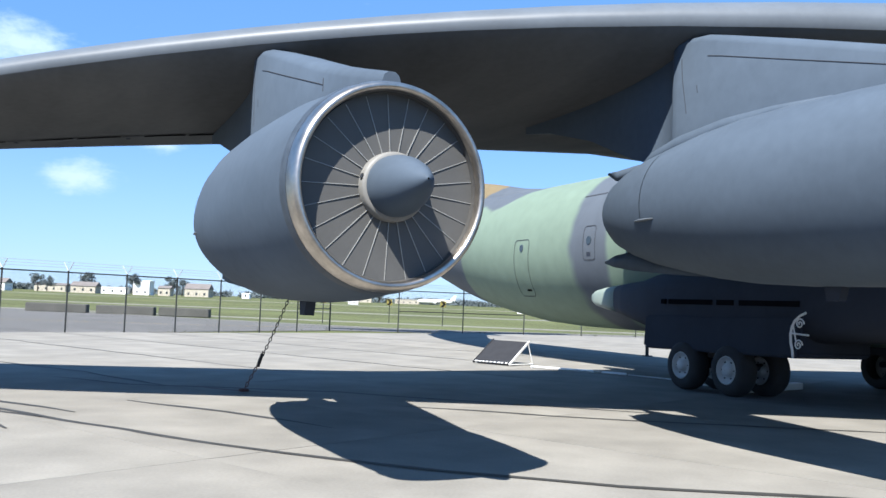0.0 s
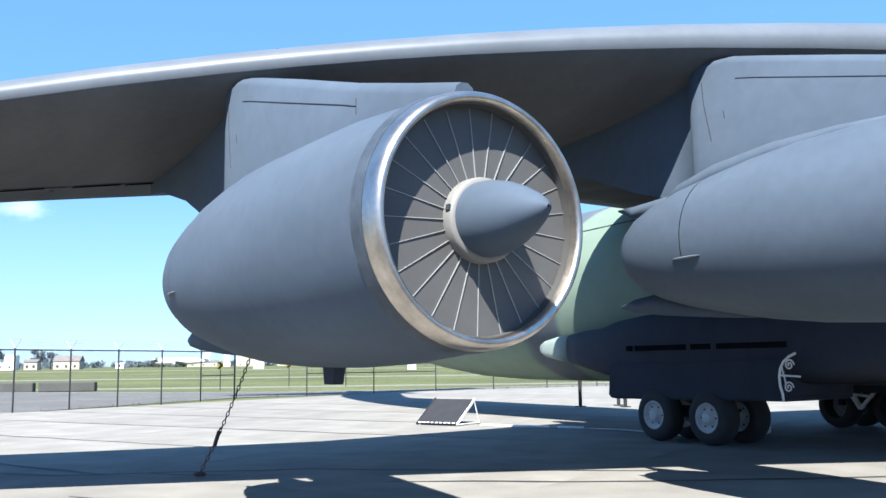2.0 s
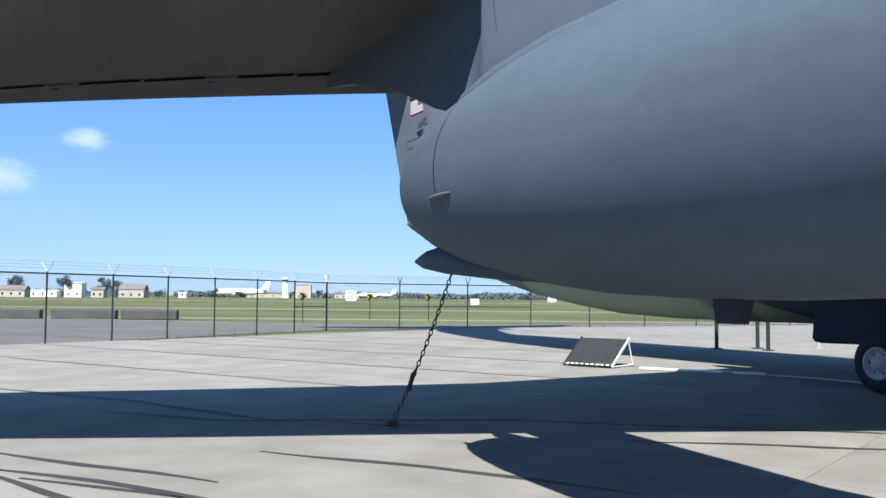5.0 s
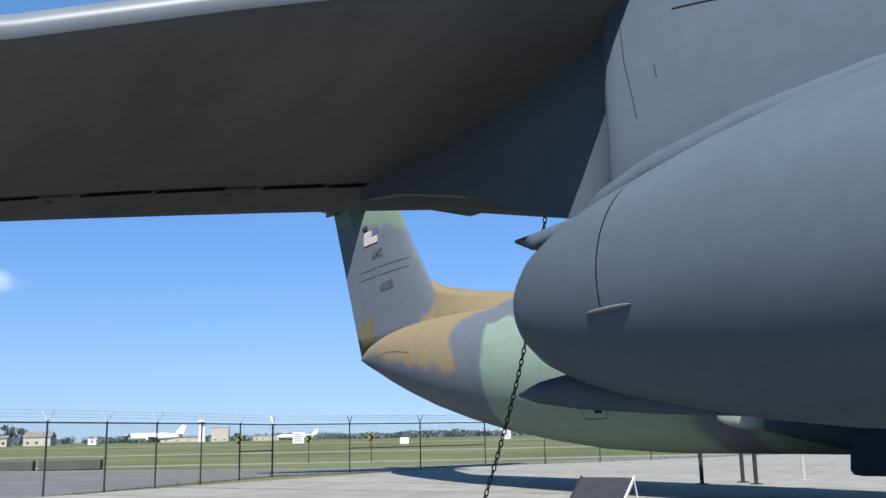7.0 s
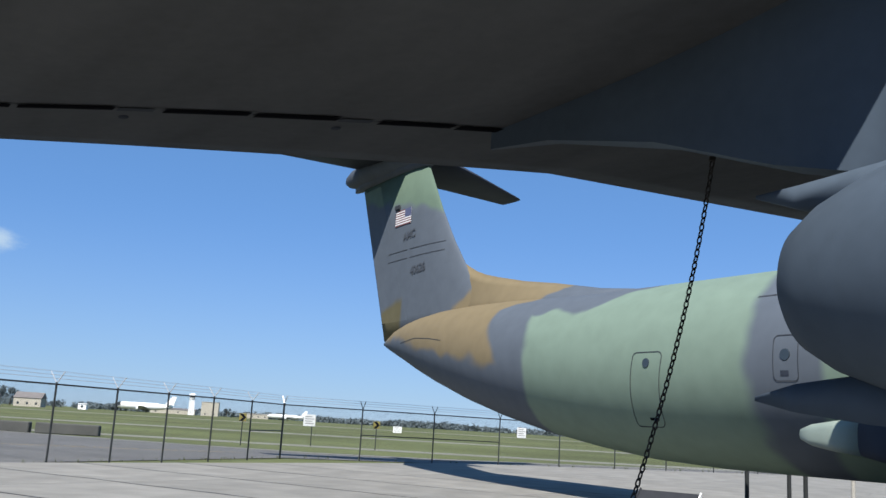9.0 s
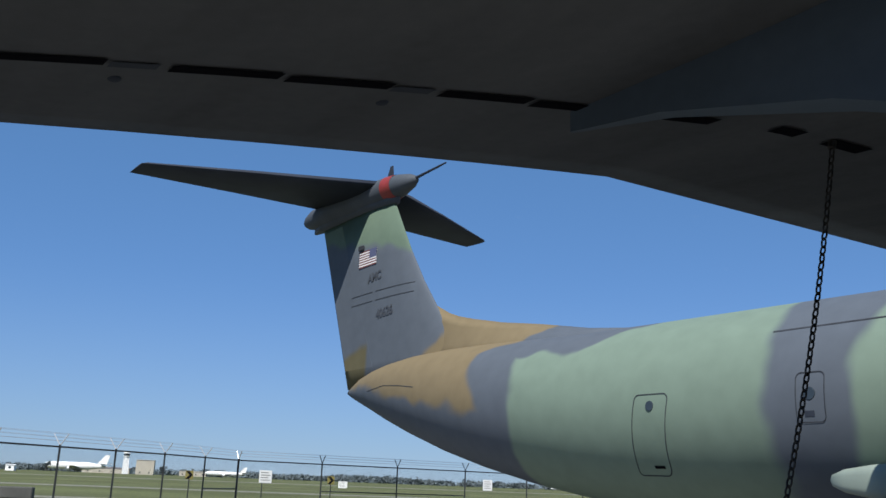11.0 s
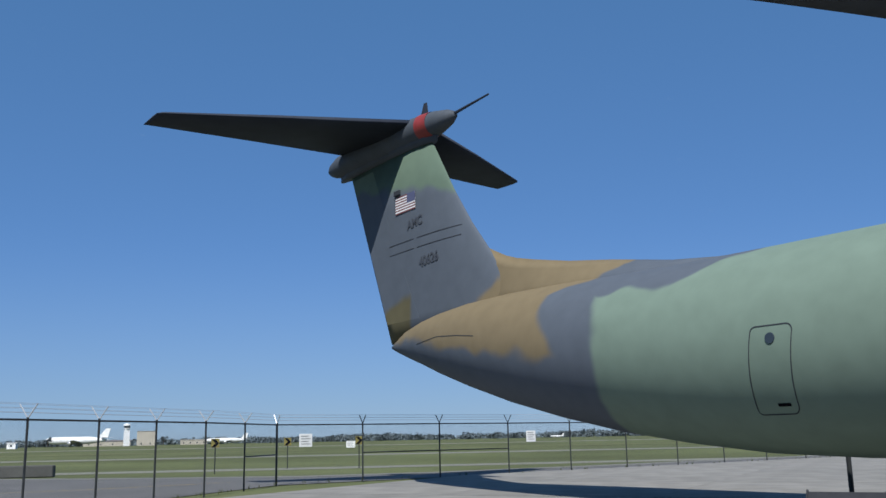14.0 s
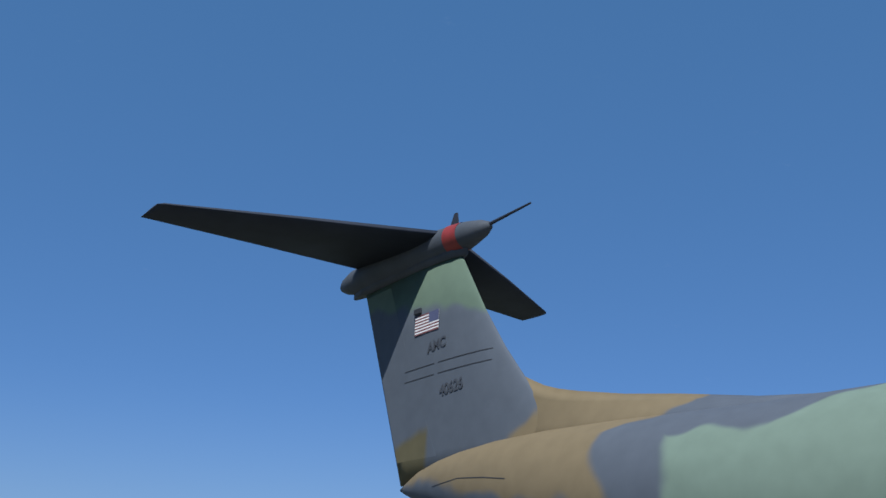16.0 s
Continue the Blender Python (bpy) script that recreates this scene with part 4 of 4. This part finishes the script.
RAIL = 2.13
for i, (x, y_) in enumerate(FENCE):
    big = (i == len(FENCE_LEFT) - 1)
    po = fpart("post", R((x, y_, -0.07), (x, y_, RAIL + 0.06), 0.042 if big else 0.030, 10), M_post)
    nx = Vector((-1, 0.0, 0)) if i >= len(FENCE_LEFT) - 1 else Vector((-0.76, -0.64, 0))
    bm = bmesh.new()
    for s in (-1, 1):
        a, b = Vector((x, y_, RAIL + 0.03)), Vector((x, y_, RAIL + 0.36)) + nx * 0.24 * s
        rod(bm, a, b, 0.017, 6)
    bmesh.ops.translate(bm, verts=bm.verts, vec=-fo)
    part("barb_arm", bm, M_galv if i < len(FENCE_LEFT) else M_post, po)
for i, ((xa, ya), (xb, yb)) in enumerate(zip(FENCE, FENCE[1:])):
    fpart("top_rail", R((xa, ya, RAIL), (xb, yb, RAIL), 0.024, 8), M_post)
for s in (-1, 1):
    for k in (0.4, 0.7, 1.0):
        run = []
        for i, (x, y_) in enumerate(FENCE):
            nx = Vector((-1, 0.0, 0)) if i >= len(FENCE_LEFT) - 1 else Vector((-0.76, -0.64, 0))
            run.append(Vector((x, y_, RAIL + 0.03 + 0.33 * k)) + nx * 0.24 * s * k - fo)
        cu = bpy.data.curves.new("barbed_wire", "CURVE")
        cu.dimensions, cu.bevel_depth, cu.bevel_resolution = "3D", 0.0035, 0
        sp = cu.splines.new("POLY")
        sp.points.add(len(run) - 1)
        for q, p in zip(sp.points, run):
            q.co = (*p, 1)
        tmp = new("barbed_wire", cu)
        me = bpy.data.meshes.new_from_object(tmp)
        bpy.data.objects.remove(tmp)
        me.materials.clear()
        me.materials.append(M_galv)
        new("barbed_wire", me).parent = fence
for (xa, ya), (xb, yb) in ((FENCE_LEFT[0], FENCE_LEFT[1]), (FENCE[11], FENCE[12]), (FENCE[12], FENCE[13])):
    fpart("mid_rail", R((xa, ya, 1.05), (xb, yb, 1.05), 0.022, 8), M_post)
# woven wire
verts, faces = [], []
for (xa, ya), (xb, yb) in zip(FENCE[:26], FENCE[1:27]):
    a, b = Vector((xa, ya, 0)), Vector((xb, yb, 0))
    L, d = (b - a).length, (b - a).normalized()
    step, w, h = 0.09, 0.0022, RAIL
    for lean_ in (1, -1):
        k = -int(h / step) - 1
        while k * step < L + h:
            s0, s1, z0, z1 = k * step, k * step + lean_ * h, 0.03, h
            if lean_ < 0:
                s0, s1 = k * step, k * step - h
            lo, hi = (s0, z0), (s1, z1)
            t0, t1 = 0.0, 1.0
            ds = hi[0] - lo[0]
            ta, tb = sorted(((0 - lo[0]) / ds, (L - lo[0]) / ds))
            t0, t1 = max(t0, ta), min(t1, tb)
            if t1 > t0:
                p = a + d * (lo[0] + ds * t0) + Vector((0, 0, z0 + (z1 - z0) * t0))
                q = a + d * (lo[0] + ds * t1) + Vector((0, 0, z0 + (z1 - z0) * t1))
                n0 = len(verts)
                o = Vector((0, 0, w))
                verts += [p - fo - o, q - fo - o, q - fo + o, p - fo + o]
                faces.append((n0, n0 + 1, n0 + 2, n0 + 3))
            k += 1
me = bpy.data.meshes.new("wire_mesh")
me.from_pydata(verts, [], faces)
me.materials.append(M_post)
ob = new("wire_mesh", me)
ob.parent = fence
ob["kind"] = "stuff"

# ---- beyond the fence ----
for (xa, ya), (xb, yb) in (((-30.6, -15.9), (-29.0, -11.9)), ((-28.8, -11.4), (-27.2, -7.6)), ((-27.1, -7.4), (-25.6, -4.1))):
    d = Vector((xb - xa, yb - ya, 0))
    e = thing("low_barrier", "long low dark barrier block on the grass", "barrier", (xa, ya, -0.07), "barrier blocks")
    bm = B(0, -0.35, 0, d.length - 0.12, 0.35, 0.62, bevel=0.05)
    part("block", bm, M_barrier, e).matrix_local = Matrix.Rotation(math.atan2(d.y, d.x), 4, "Z")


def turned(obj, p, deg):
    obj.rotation_euler = (0, 0, radians(deg))
    return obj


def chevron_sign(x, y_):
    e = thing("chevron_sign", "yellow and black chevron sign on a thin post", "road sign", (x, y_, -0.07), "chevron signs")
    part("post", R((0, 0, 0), (0, 0, 1.80), 0.03, seg=8), M_post, e)
    pl = part("plate", B(-0.21, -0.05, 1.34, 0.21, -0.03, 1.80, bevel=0.004), M_chevy, e, "yellow plate")
    for z in (1.36, 1.78):
        part("arrow", prism([(-0.19, z), (-0.01, z), (0.19, 1.57), (0.01, 1.57)], -0.06, -0.052), M_black, pl)
    return turned(e, None, 62)


for x, y_ in ((-20.5, 2.4), (-24.5, 8.6), (-21.0, 11.4)):
    chevron_sign(x, y_)


def notice(x, y_, w, h, zc, fixed=False, lab="white notice board on a post beyond the fence"):
    e = thing("notice_board", lab, "sign", (x, y_, -0.07))
    part("plate", B(-w / 2, -0.02, zc - h / 2, w / 2, 0.0, zc + h / 2, bevel=0.005), M_signw, e)
    for r_ in range(4):
        part("writing_bar", B(-w * 0.38, -0.026, zc + h * (0.3 - 0.2 * r_), w * (0.2 + 0.16 * (r_ % 2)), -0.021, zc + h * (0.35 - 0.2 * r_)), M_ring, e)
    if fixed:
        for sx in (-1, 1):
            for sz in (-1, 1):
                part("tie", R((sx * w * 0.44, -0.024, zc + sz * h * 0.42), (sx * w * 0.44, 0.05, zc + sz * h * 0.42), 0.006, seg=6), M_galv, e)
        return turned(e, None, 90)
    for sx in (-1, 1):
        part("post", R((sx * w * 0.36, 0.03, 0), (sx * w * 0.36, 0.03, zc + h / 2), 0.03, seg=8), M_post, e)
    return turned(e, None, 60)


for y_ in (-0.35, 10.9):
    notice(-5.47, y_, 0.54, 0.48, 1.62, True, "small white notice tied to the chain-link fence")
notice(-139.0, 81.0, 1.8, 1.3, 0.75, lab="low white airfield marker board on the grass")


def house(x, y_, w, d, h, roof, rz, mt, label, windows=3, name="building"):
    e = thing(name, label, "building", (x, y_, -0.07))
    part("wall", B(-w / 2, -d / 2, 0, w / 2, d / 2, h), mt, e)
    bm = bmesh.new()
    o = 0.4
    rows = [[(s * (w / 2 + o), -d / 2 - o, h), (s * (w / 2 + o), 0, h + roof), (s * (w / 2 + o), d / 2 + o, h)] for s in (-1, 1)]
    bm = loft(rows)
    part("roof", bm, M_roof if roof > 0.8 else mt, e)
    for i in range(windows):
        cx = -w / 2 + w * (i + 0.5) / windows
        part("window", B(cx - 0.6, -d / 2 - 0.06, 1.2, cx + 0.6, -d / 2 + 0.02, 2.6), M_glass, e)
    return turned(e, None, rz)


C0, CD, CS = Vector((30, -17)), Vector((-0.87, 0.49)), Vector((0.49, 0.87))


def far(px, dist):
    """A place on the far side of the field: degrees to the right of the mean view, and metres."""
    a = radians(px)
    v = CD * math.cos(a) + CS * math.sin(a)
    return C0.x + v.x * dist, C0.y + v.y * dist


RZ = math.degrees(math.atan2(CS.y, CS.x))
for ang, dist, w, d, h, roof, mt, lb, nw in (
        (-31.5, 520, 12, 9, 4.0, 2.4, M_bldw, "white house with a grey gable roof", 3), (-26.8, 560, 14, 9, 4.0, 2.5, M_bldg, "cream house with a gable roof", 3), (-23.6, 600, 10, 10, 8.5, 0.4, M_bldw, "tall white block building with flat roof", 2),
        (-25.2, 600, 16, 9, 3.6, 0.6, M_bldw, "long low white shed by the trees", 3), (-22.3, 560, 7, 8, 4.5, 1.5, M_bldg, "small cream house among the trees", 2), (-20.4, 600, 15, 12, 5.0, 3.4, M_bldg, "cream barn with a broad pitched roof", 3), (-17.6, 640, 5, 6, 3.4, 0.4, M_bldw, "small white shed on the grass", 1),
        (-28.6, 640, 20, 10, 4.2, 1.4, M_bldg, "long cream house behind the trees", 4), (-12.6, 1000, 44, 26, 4.5, 1.4, M_bldg, "low cream hangar behind the tower", 4), (-10.55, 930, 16, 14, 13, 0.4, M_bldg, "cream block building beside the control tower", 2),
        (-7.9, 1000, 26, 14, 4.5, 0.5, M_bldg, "low cream terminal block far off", 4)):
    house(*far(ang, dist), w, d, h, roof, RZ + 6, mt, lb, nw)

# control tower
tx, ty_ = far(-11.64, 930)
tower = thing("control_tower", "white airfield control tower with a glazed cab", "tower", (tx, ty_, -0.07))
part("shaft", loft([[(s * w, -w, z), (s * w, w, z), (-s * w, w, z), (-s * w, -w, z)] for s in (1,) for z, w in ((0, 2.3), (15.5, 2.0))]), M_bldw, tower)
part("cab", lathe([(0, 2.9), (0.8, 3.1)], 10, 0, 0, True), M_bldw, tower).matrix_local = pose(0, 0, 15.5, 0, -90, 0)
part("cab_glazing", lathe([(0, 2.6), (2.2, 3.0)], 10, 0, 0, True), M_glass, tower).matrix_local = pose(0, 0, 16.3, 0, -90, 0)
part("roof", lathe([(-0.6, 3.3), (0.7, 3.2), (1.4, 0.8)], 10, 0, 0, True), M_bldw, tower).matrix_local = pose(0, 0, 19.1, 0, -90, 0)


def airliner(ang, dist, L, label, rz):
    x, y_ = far(ang, dist)
    e = thing("parked_jet", label, "aircraft", (x, y_, -0.07), "parked jets")
    r = L * 0.055
    zc = r * 1.75
    part("fuselage", lathe([(-L / 2, 0.1 * r), (-L * 0.38, 0.55 * r), (-L * 0.2, r), (L * 0.36, r), (L * 0.45, 0.7 * r), (L * 0.49, 0.3 * r), (L / 2, 0.03 * r)], 20, 0, zc, True), M_white, e, "", True)
    part("tail_fin", prism([(-L * 0.48, zc + r * 0.4), (-L * 0.52, zc + r * 3.1), (-L * 0.45, zc + r * 3.1), (-L * 0.34, zc + r * 0.8)], -0.25, 0.25), M_white, e)
    for s in (-1, 1):
        part("wing", loft([[(L * 0.10, s * r * 0.6, zc - r * 0.5), (-L * 0.08, s * r * 0.6, zc - r * 0.5), (-L * 0.08, s * r * 0.6, zc - r * 0.3), (L * 0.10, s * r * 0.6, zc - r * 0.3)], [(-L * 0.12, s * L * 0.45, zc), (-L * 0.16, s * L * 0.45, zc), (-L * 0.16, s * L * 0.45, zc + 0.15), (-L * 0.12, s * L * 0.45, zc + 0.15)]]), M_white, e)
        part("tailplane", loft([[(-L * 0.38, s * 0.3, zc + r * 0.5), (-L * 0.47, s * 0.3, zc + r * 0.5), (-L * 0.47, s * 0.3, zc + r * 0.65), (-L * 0.38, s * 0.3, zc + r * 0.65)], [(-L * 0.48, s * L * 0.16, zc + r * 0.7), (-L * 0.51, s * L * 0.16, zc + r * 0.7), (-L * 0.51, s * L * 0.16, zc + r * 0.75), (-L * 0.48, s * L * 0.16, zc + r * 0.75)]]), M_white, e)
        part("engine", lathe([(-1.6, 0.5 * r), (0, 0.62 * r), (1.6, 0.55 * r)], 14, 0, 0, True), M_galv, e, "", True).matrix_local = Matrix.Translation((L * 0.03, s * L * 0.16, zc - r * 0.75))
        part("gear", R((-L * 0.02, s * r * 0.7, 0), (-L * 0.02, s * r * 0.7, zc - r * 0.5), 0.35), M_post, e)
    part("nose_gear", R((L * 0.38, 0, 0), (L * 0.38, 0, zc - r * 0.5), 0.3), M_post, e)
    return turned(e, None, rz)


airliner(-6.05, 900, 37, "white parked jet seen side-on across the field", RZ + 180 + 6)
airliner(-14.3, 930, 60, "large white parked jet far across the field", RZ + 180 - 10)
airliner(13.6, 900, 15, "small white parked jet far off on the grass", RZ + 200)

# far woods and nearer trees
rng = np.random.default_rng(5)


def clumps(centres, leaf, count):
    verts, faces = [], []
    for cx, cy, cz, rx, rz in centres:
        p = rng.normal(size=(count, 3))
        p /= np.linalg.norm(p, axis=1)[:, None]
        p *= rng.uniform(0.55, 1.0, (count, 1))
        p = p * (rx, rx, rz) + (cx, cy, cz)
        for q in p:
            a = rng.normal(size=(3, 3)) * leaf
            n0 = len(verts)
            verts += [tuple(q + a[0]), tuple(q + a[1]), tuple(q + a[2])]
            faces.append((n0, n0 + 1, n0 + 2))
    return verts, faces


cs = []
for i in range(900):
    ang = rng.uniform(-48, 48)
    dist = rng.uniform(1050, 1250)
    x, y_ = far(ang, dist)
    h = 5.6 + 2.2 * noise.noise(Vector((ang * 0.22, 0, 0))) + rng.uniform(-1, 1.5)
    cs.append((x, y_, h * 0.5, rng.uniform(5, 10), max(2.5, h * 0.55)))
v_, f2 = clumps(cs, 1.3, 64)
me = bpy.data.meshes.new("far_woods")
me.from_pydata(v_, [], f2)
me.materials.append(M_hazy_leaf)
tagged(new("far_woods", me), "line of woods along the horizon, haze put into its colour", "trees", kind="stuff")


def tree(x, y_, h, label="leafy tree beside the houses"):
    e = thing("tree", label, "tree", (x, y_, -0.07), "trees beside the houses")
    bm = bmesh.new()
    rod(bm, (0, 0, 0), (0.1, 0, h * 0.45), h * 0.035, 8, h * 0.022)
    for k in range(5):
        a = k * 2.4
        rod(bm, (0.1, 0, h * (0.3 + 0.04 * k)), (math.cos(a) * h * 0.25, math.sin(a) * h * 0.25, h * (0.55 + 0.06 * k)), h * 0.014, 6, h * 0.006)
    part("trunk", bm, M_bark, e)
    cc = [(rng.normal() * h * 0.16, rng.normal() * h * 0.16, h * rng.uniform(0.42, 0.86), h * rng.uniform(0.12, 0.2), h * rng.uniform(0.1, 0.17)) for _ in range(12)]
    vv, ff = clumps(cc, h * 0.035, 70)
    mm = bpy.data.meshes.new("crown")
    mm.from_pydata(vv, [], ff)
    mm.materials.append(M_hazy_leaf)
    o = new("crown", mm)
    o.parent = e


for ang, dist, h in ((-32.5, 540, 12), (-29.4, 580, 11), (-28.9, 560, 9), (-26.7, 620, 14), (-24.2, 600, 13), (-22.0, 610, 13), (-21.4, 640, 11), (-34, 500, 13), (-15.8, 900, 9), (-9.6, 990, 9)):
    tree(*far(ang, dist), h)

wv, wf = [], []
for (xa, ya), (xb, yb) in zip(FENCE[3:22], FENCE[4:23]):
    for _ in range(6):
        k = rng.uniform()
        cx, cy, hh = xa + (xb - xa) * k + rng.normal() * 0.12, ya + (yb - ya) * k + rng.normal() * 0.12, rng.uniform(0.04, 0.14)
        for _ in range(9):
            a, w_ = rng.uniform(0, 6.28), rng.uniform(0.006, 0.014)
            tipx, tipy = cx + math.cos(a) * hh * 0.5, cy + math.sin(a) * hh * 0.5
            n0 = len(wv)
            wv += [(cx - w_, cy, -0.02), (cx + w_, cy, -0.02), (tipx, tipy, hh)]
            wf.append((n0, n0 + 1, n0 + 2))
me = bpy.data.meshes.new("fence_weeds")
me.from_pydata(wv, [], wf)
me.materials.append(M_grass)
tagged(new("fence_weeds", me), "tufts of grass along the fence's foot", "grass", kind="stuff")

# ---- apron slabs, joints sealed with tar ----
ANG = radians(27)
ux, uy = Vector((math.cos(ANG), math.sin(ANG))), Vector((-math.sin(ANG), math.cos(ANG)))
O = Vector((17.0, -12.4))
LX, LY, GAP = 6.1, 3.75, 0.003
near, rest = 0, []
for i in range(-14, 15):
    for j in range(-12, 28):
        c0 = O + ux * (i * LX) + uy * (j * LY)
        poly = [tuple(c0 + ux * a + uy * b) for a, b in ((GAP, GAP), (LX - GAP, GAP), (LX - GAP, LY - GAP), (GAP, LY - GAP))]
        mid = c0 + ux * LX / 2 + uy * LY / 2
        if not (-14 < mid.x < 90 and -50 < mid.y < 100):
            continue
        for a, b in EDGE + [((0, -17.6), (47, -17.6)) if mid.x > 31 else ((0, -40), (47, -40)), ((35.9, -21.5), (35.9, 60)), ((47, 60), (0, 60))]:
            poly = clip(poly, a, b) if poly else poly
        if len(poly) < 3:
            continue
        is_near = -8 < mid.x < 44 and -24 < mid.y < 34 and near < 290
        if not is_near:
            rest.append(poly)
            continue
        near += 1
        lift = 0.004 * random.random()
        bm = bmesh.new()
        top = [bm.verts.new((x - mid.x, y_ - mid.y, 0)) for x, y_ in poly]
        bot = [bm.verts.new((x - mid.x, y_ - mid.y, -0.05)) for x, y_ in poly]
        bm.faces.new(top)
        for a in range(len(top)):
            b = (a + 1) % len(top)
            bm.faces.new((top[a], bot[a], bot[b], top[b]))
        bmesh.ops.recalc_face_normals(bm, faces=bm.faces)
        s = link("slab", bm, M_concrete, pavement)
        s.location = (mid.x, mid.y, lift - 0.004)
bm = bmesh.new()
for poly in rest:
    top = [bm.verts.new((x, y_, 0)) for x, y_ in poly]
    fc = bm.faces.new(top)
    fc.normal_update()
    if fc.normal.z < 0:
        fc.normal_flip()
s = link("far_slabs", bm, M_concrete, pavement)
s["kind"] = "stuff"
# sealed cracks
CRACKS = [[(26.2, -16.2), (27.2, -15.46), (29.6, -13.95), (31.06, -12.8), (32.36, -11.56), (33.26, -10.33), (34.2, -8.66), (36.5, -5)], [(26.28, -13.81), (27.75, -12.75), (29.43, -11.8)], [(25.2, -16.2), (26.4, -15.49), (27.64, -14.59)],
          [(26.4, -16.22), (27.8, -15.7), (29, -15.3)], [(26.8, -15.98), (28.1, -14.94)], [(22.57, -14.75), (23.95, -13.64), (24.48, -12.38), (25.3, -10.44), (26.0, -9.67), (28.5, -6.5)], [(18.9, -15.9), (21.5, -14.2), (23.8, -13.25)],
          [(27.3, -10.16), (29.3, -7.44), (31, -4)], [(22.2, -13.9), (23.2, -13.4), (24.1, -13.1)]]
for c in CRACKS:
    tagged(link("sealed_crack", ribbon(c, 0.125, 0.0035), M_seal), "black tar-sealed crack in the concrete", "crack", kind="structure")
for k in (0, 1, 2, 3, 4):
    a, b = O + uy * (k * LY) - ux * 26, O + uy * (k * LY) + ux * (5 if k == 0 else 9)
    pts = []
    for q in range(9):
        pts.append(tuple(a.lerp(b, q / 8)))
    tagged(link("joint_seal", ribbon(pts, 0.075, 0.003), M_seal), "tar-sealed slab joint", "joint", kind="structure")
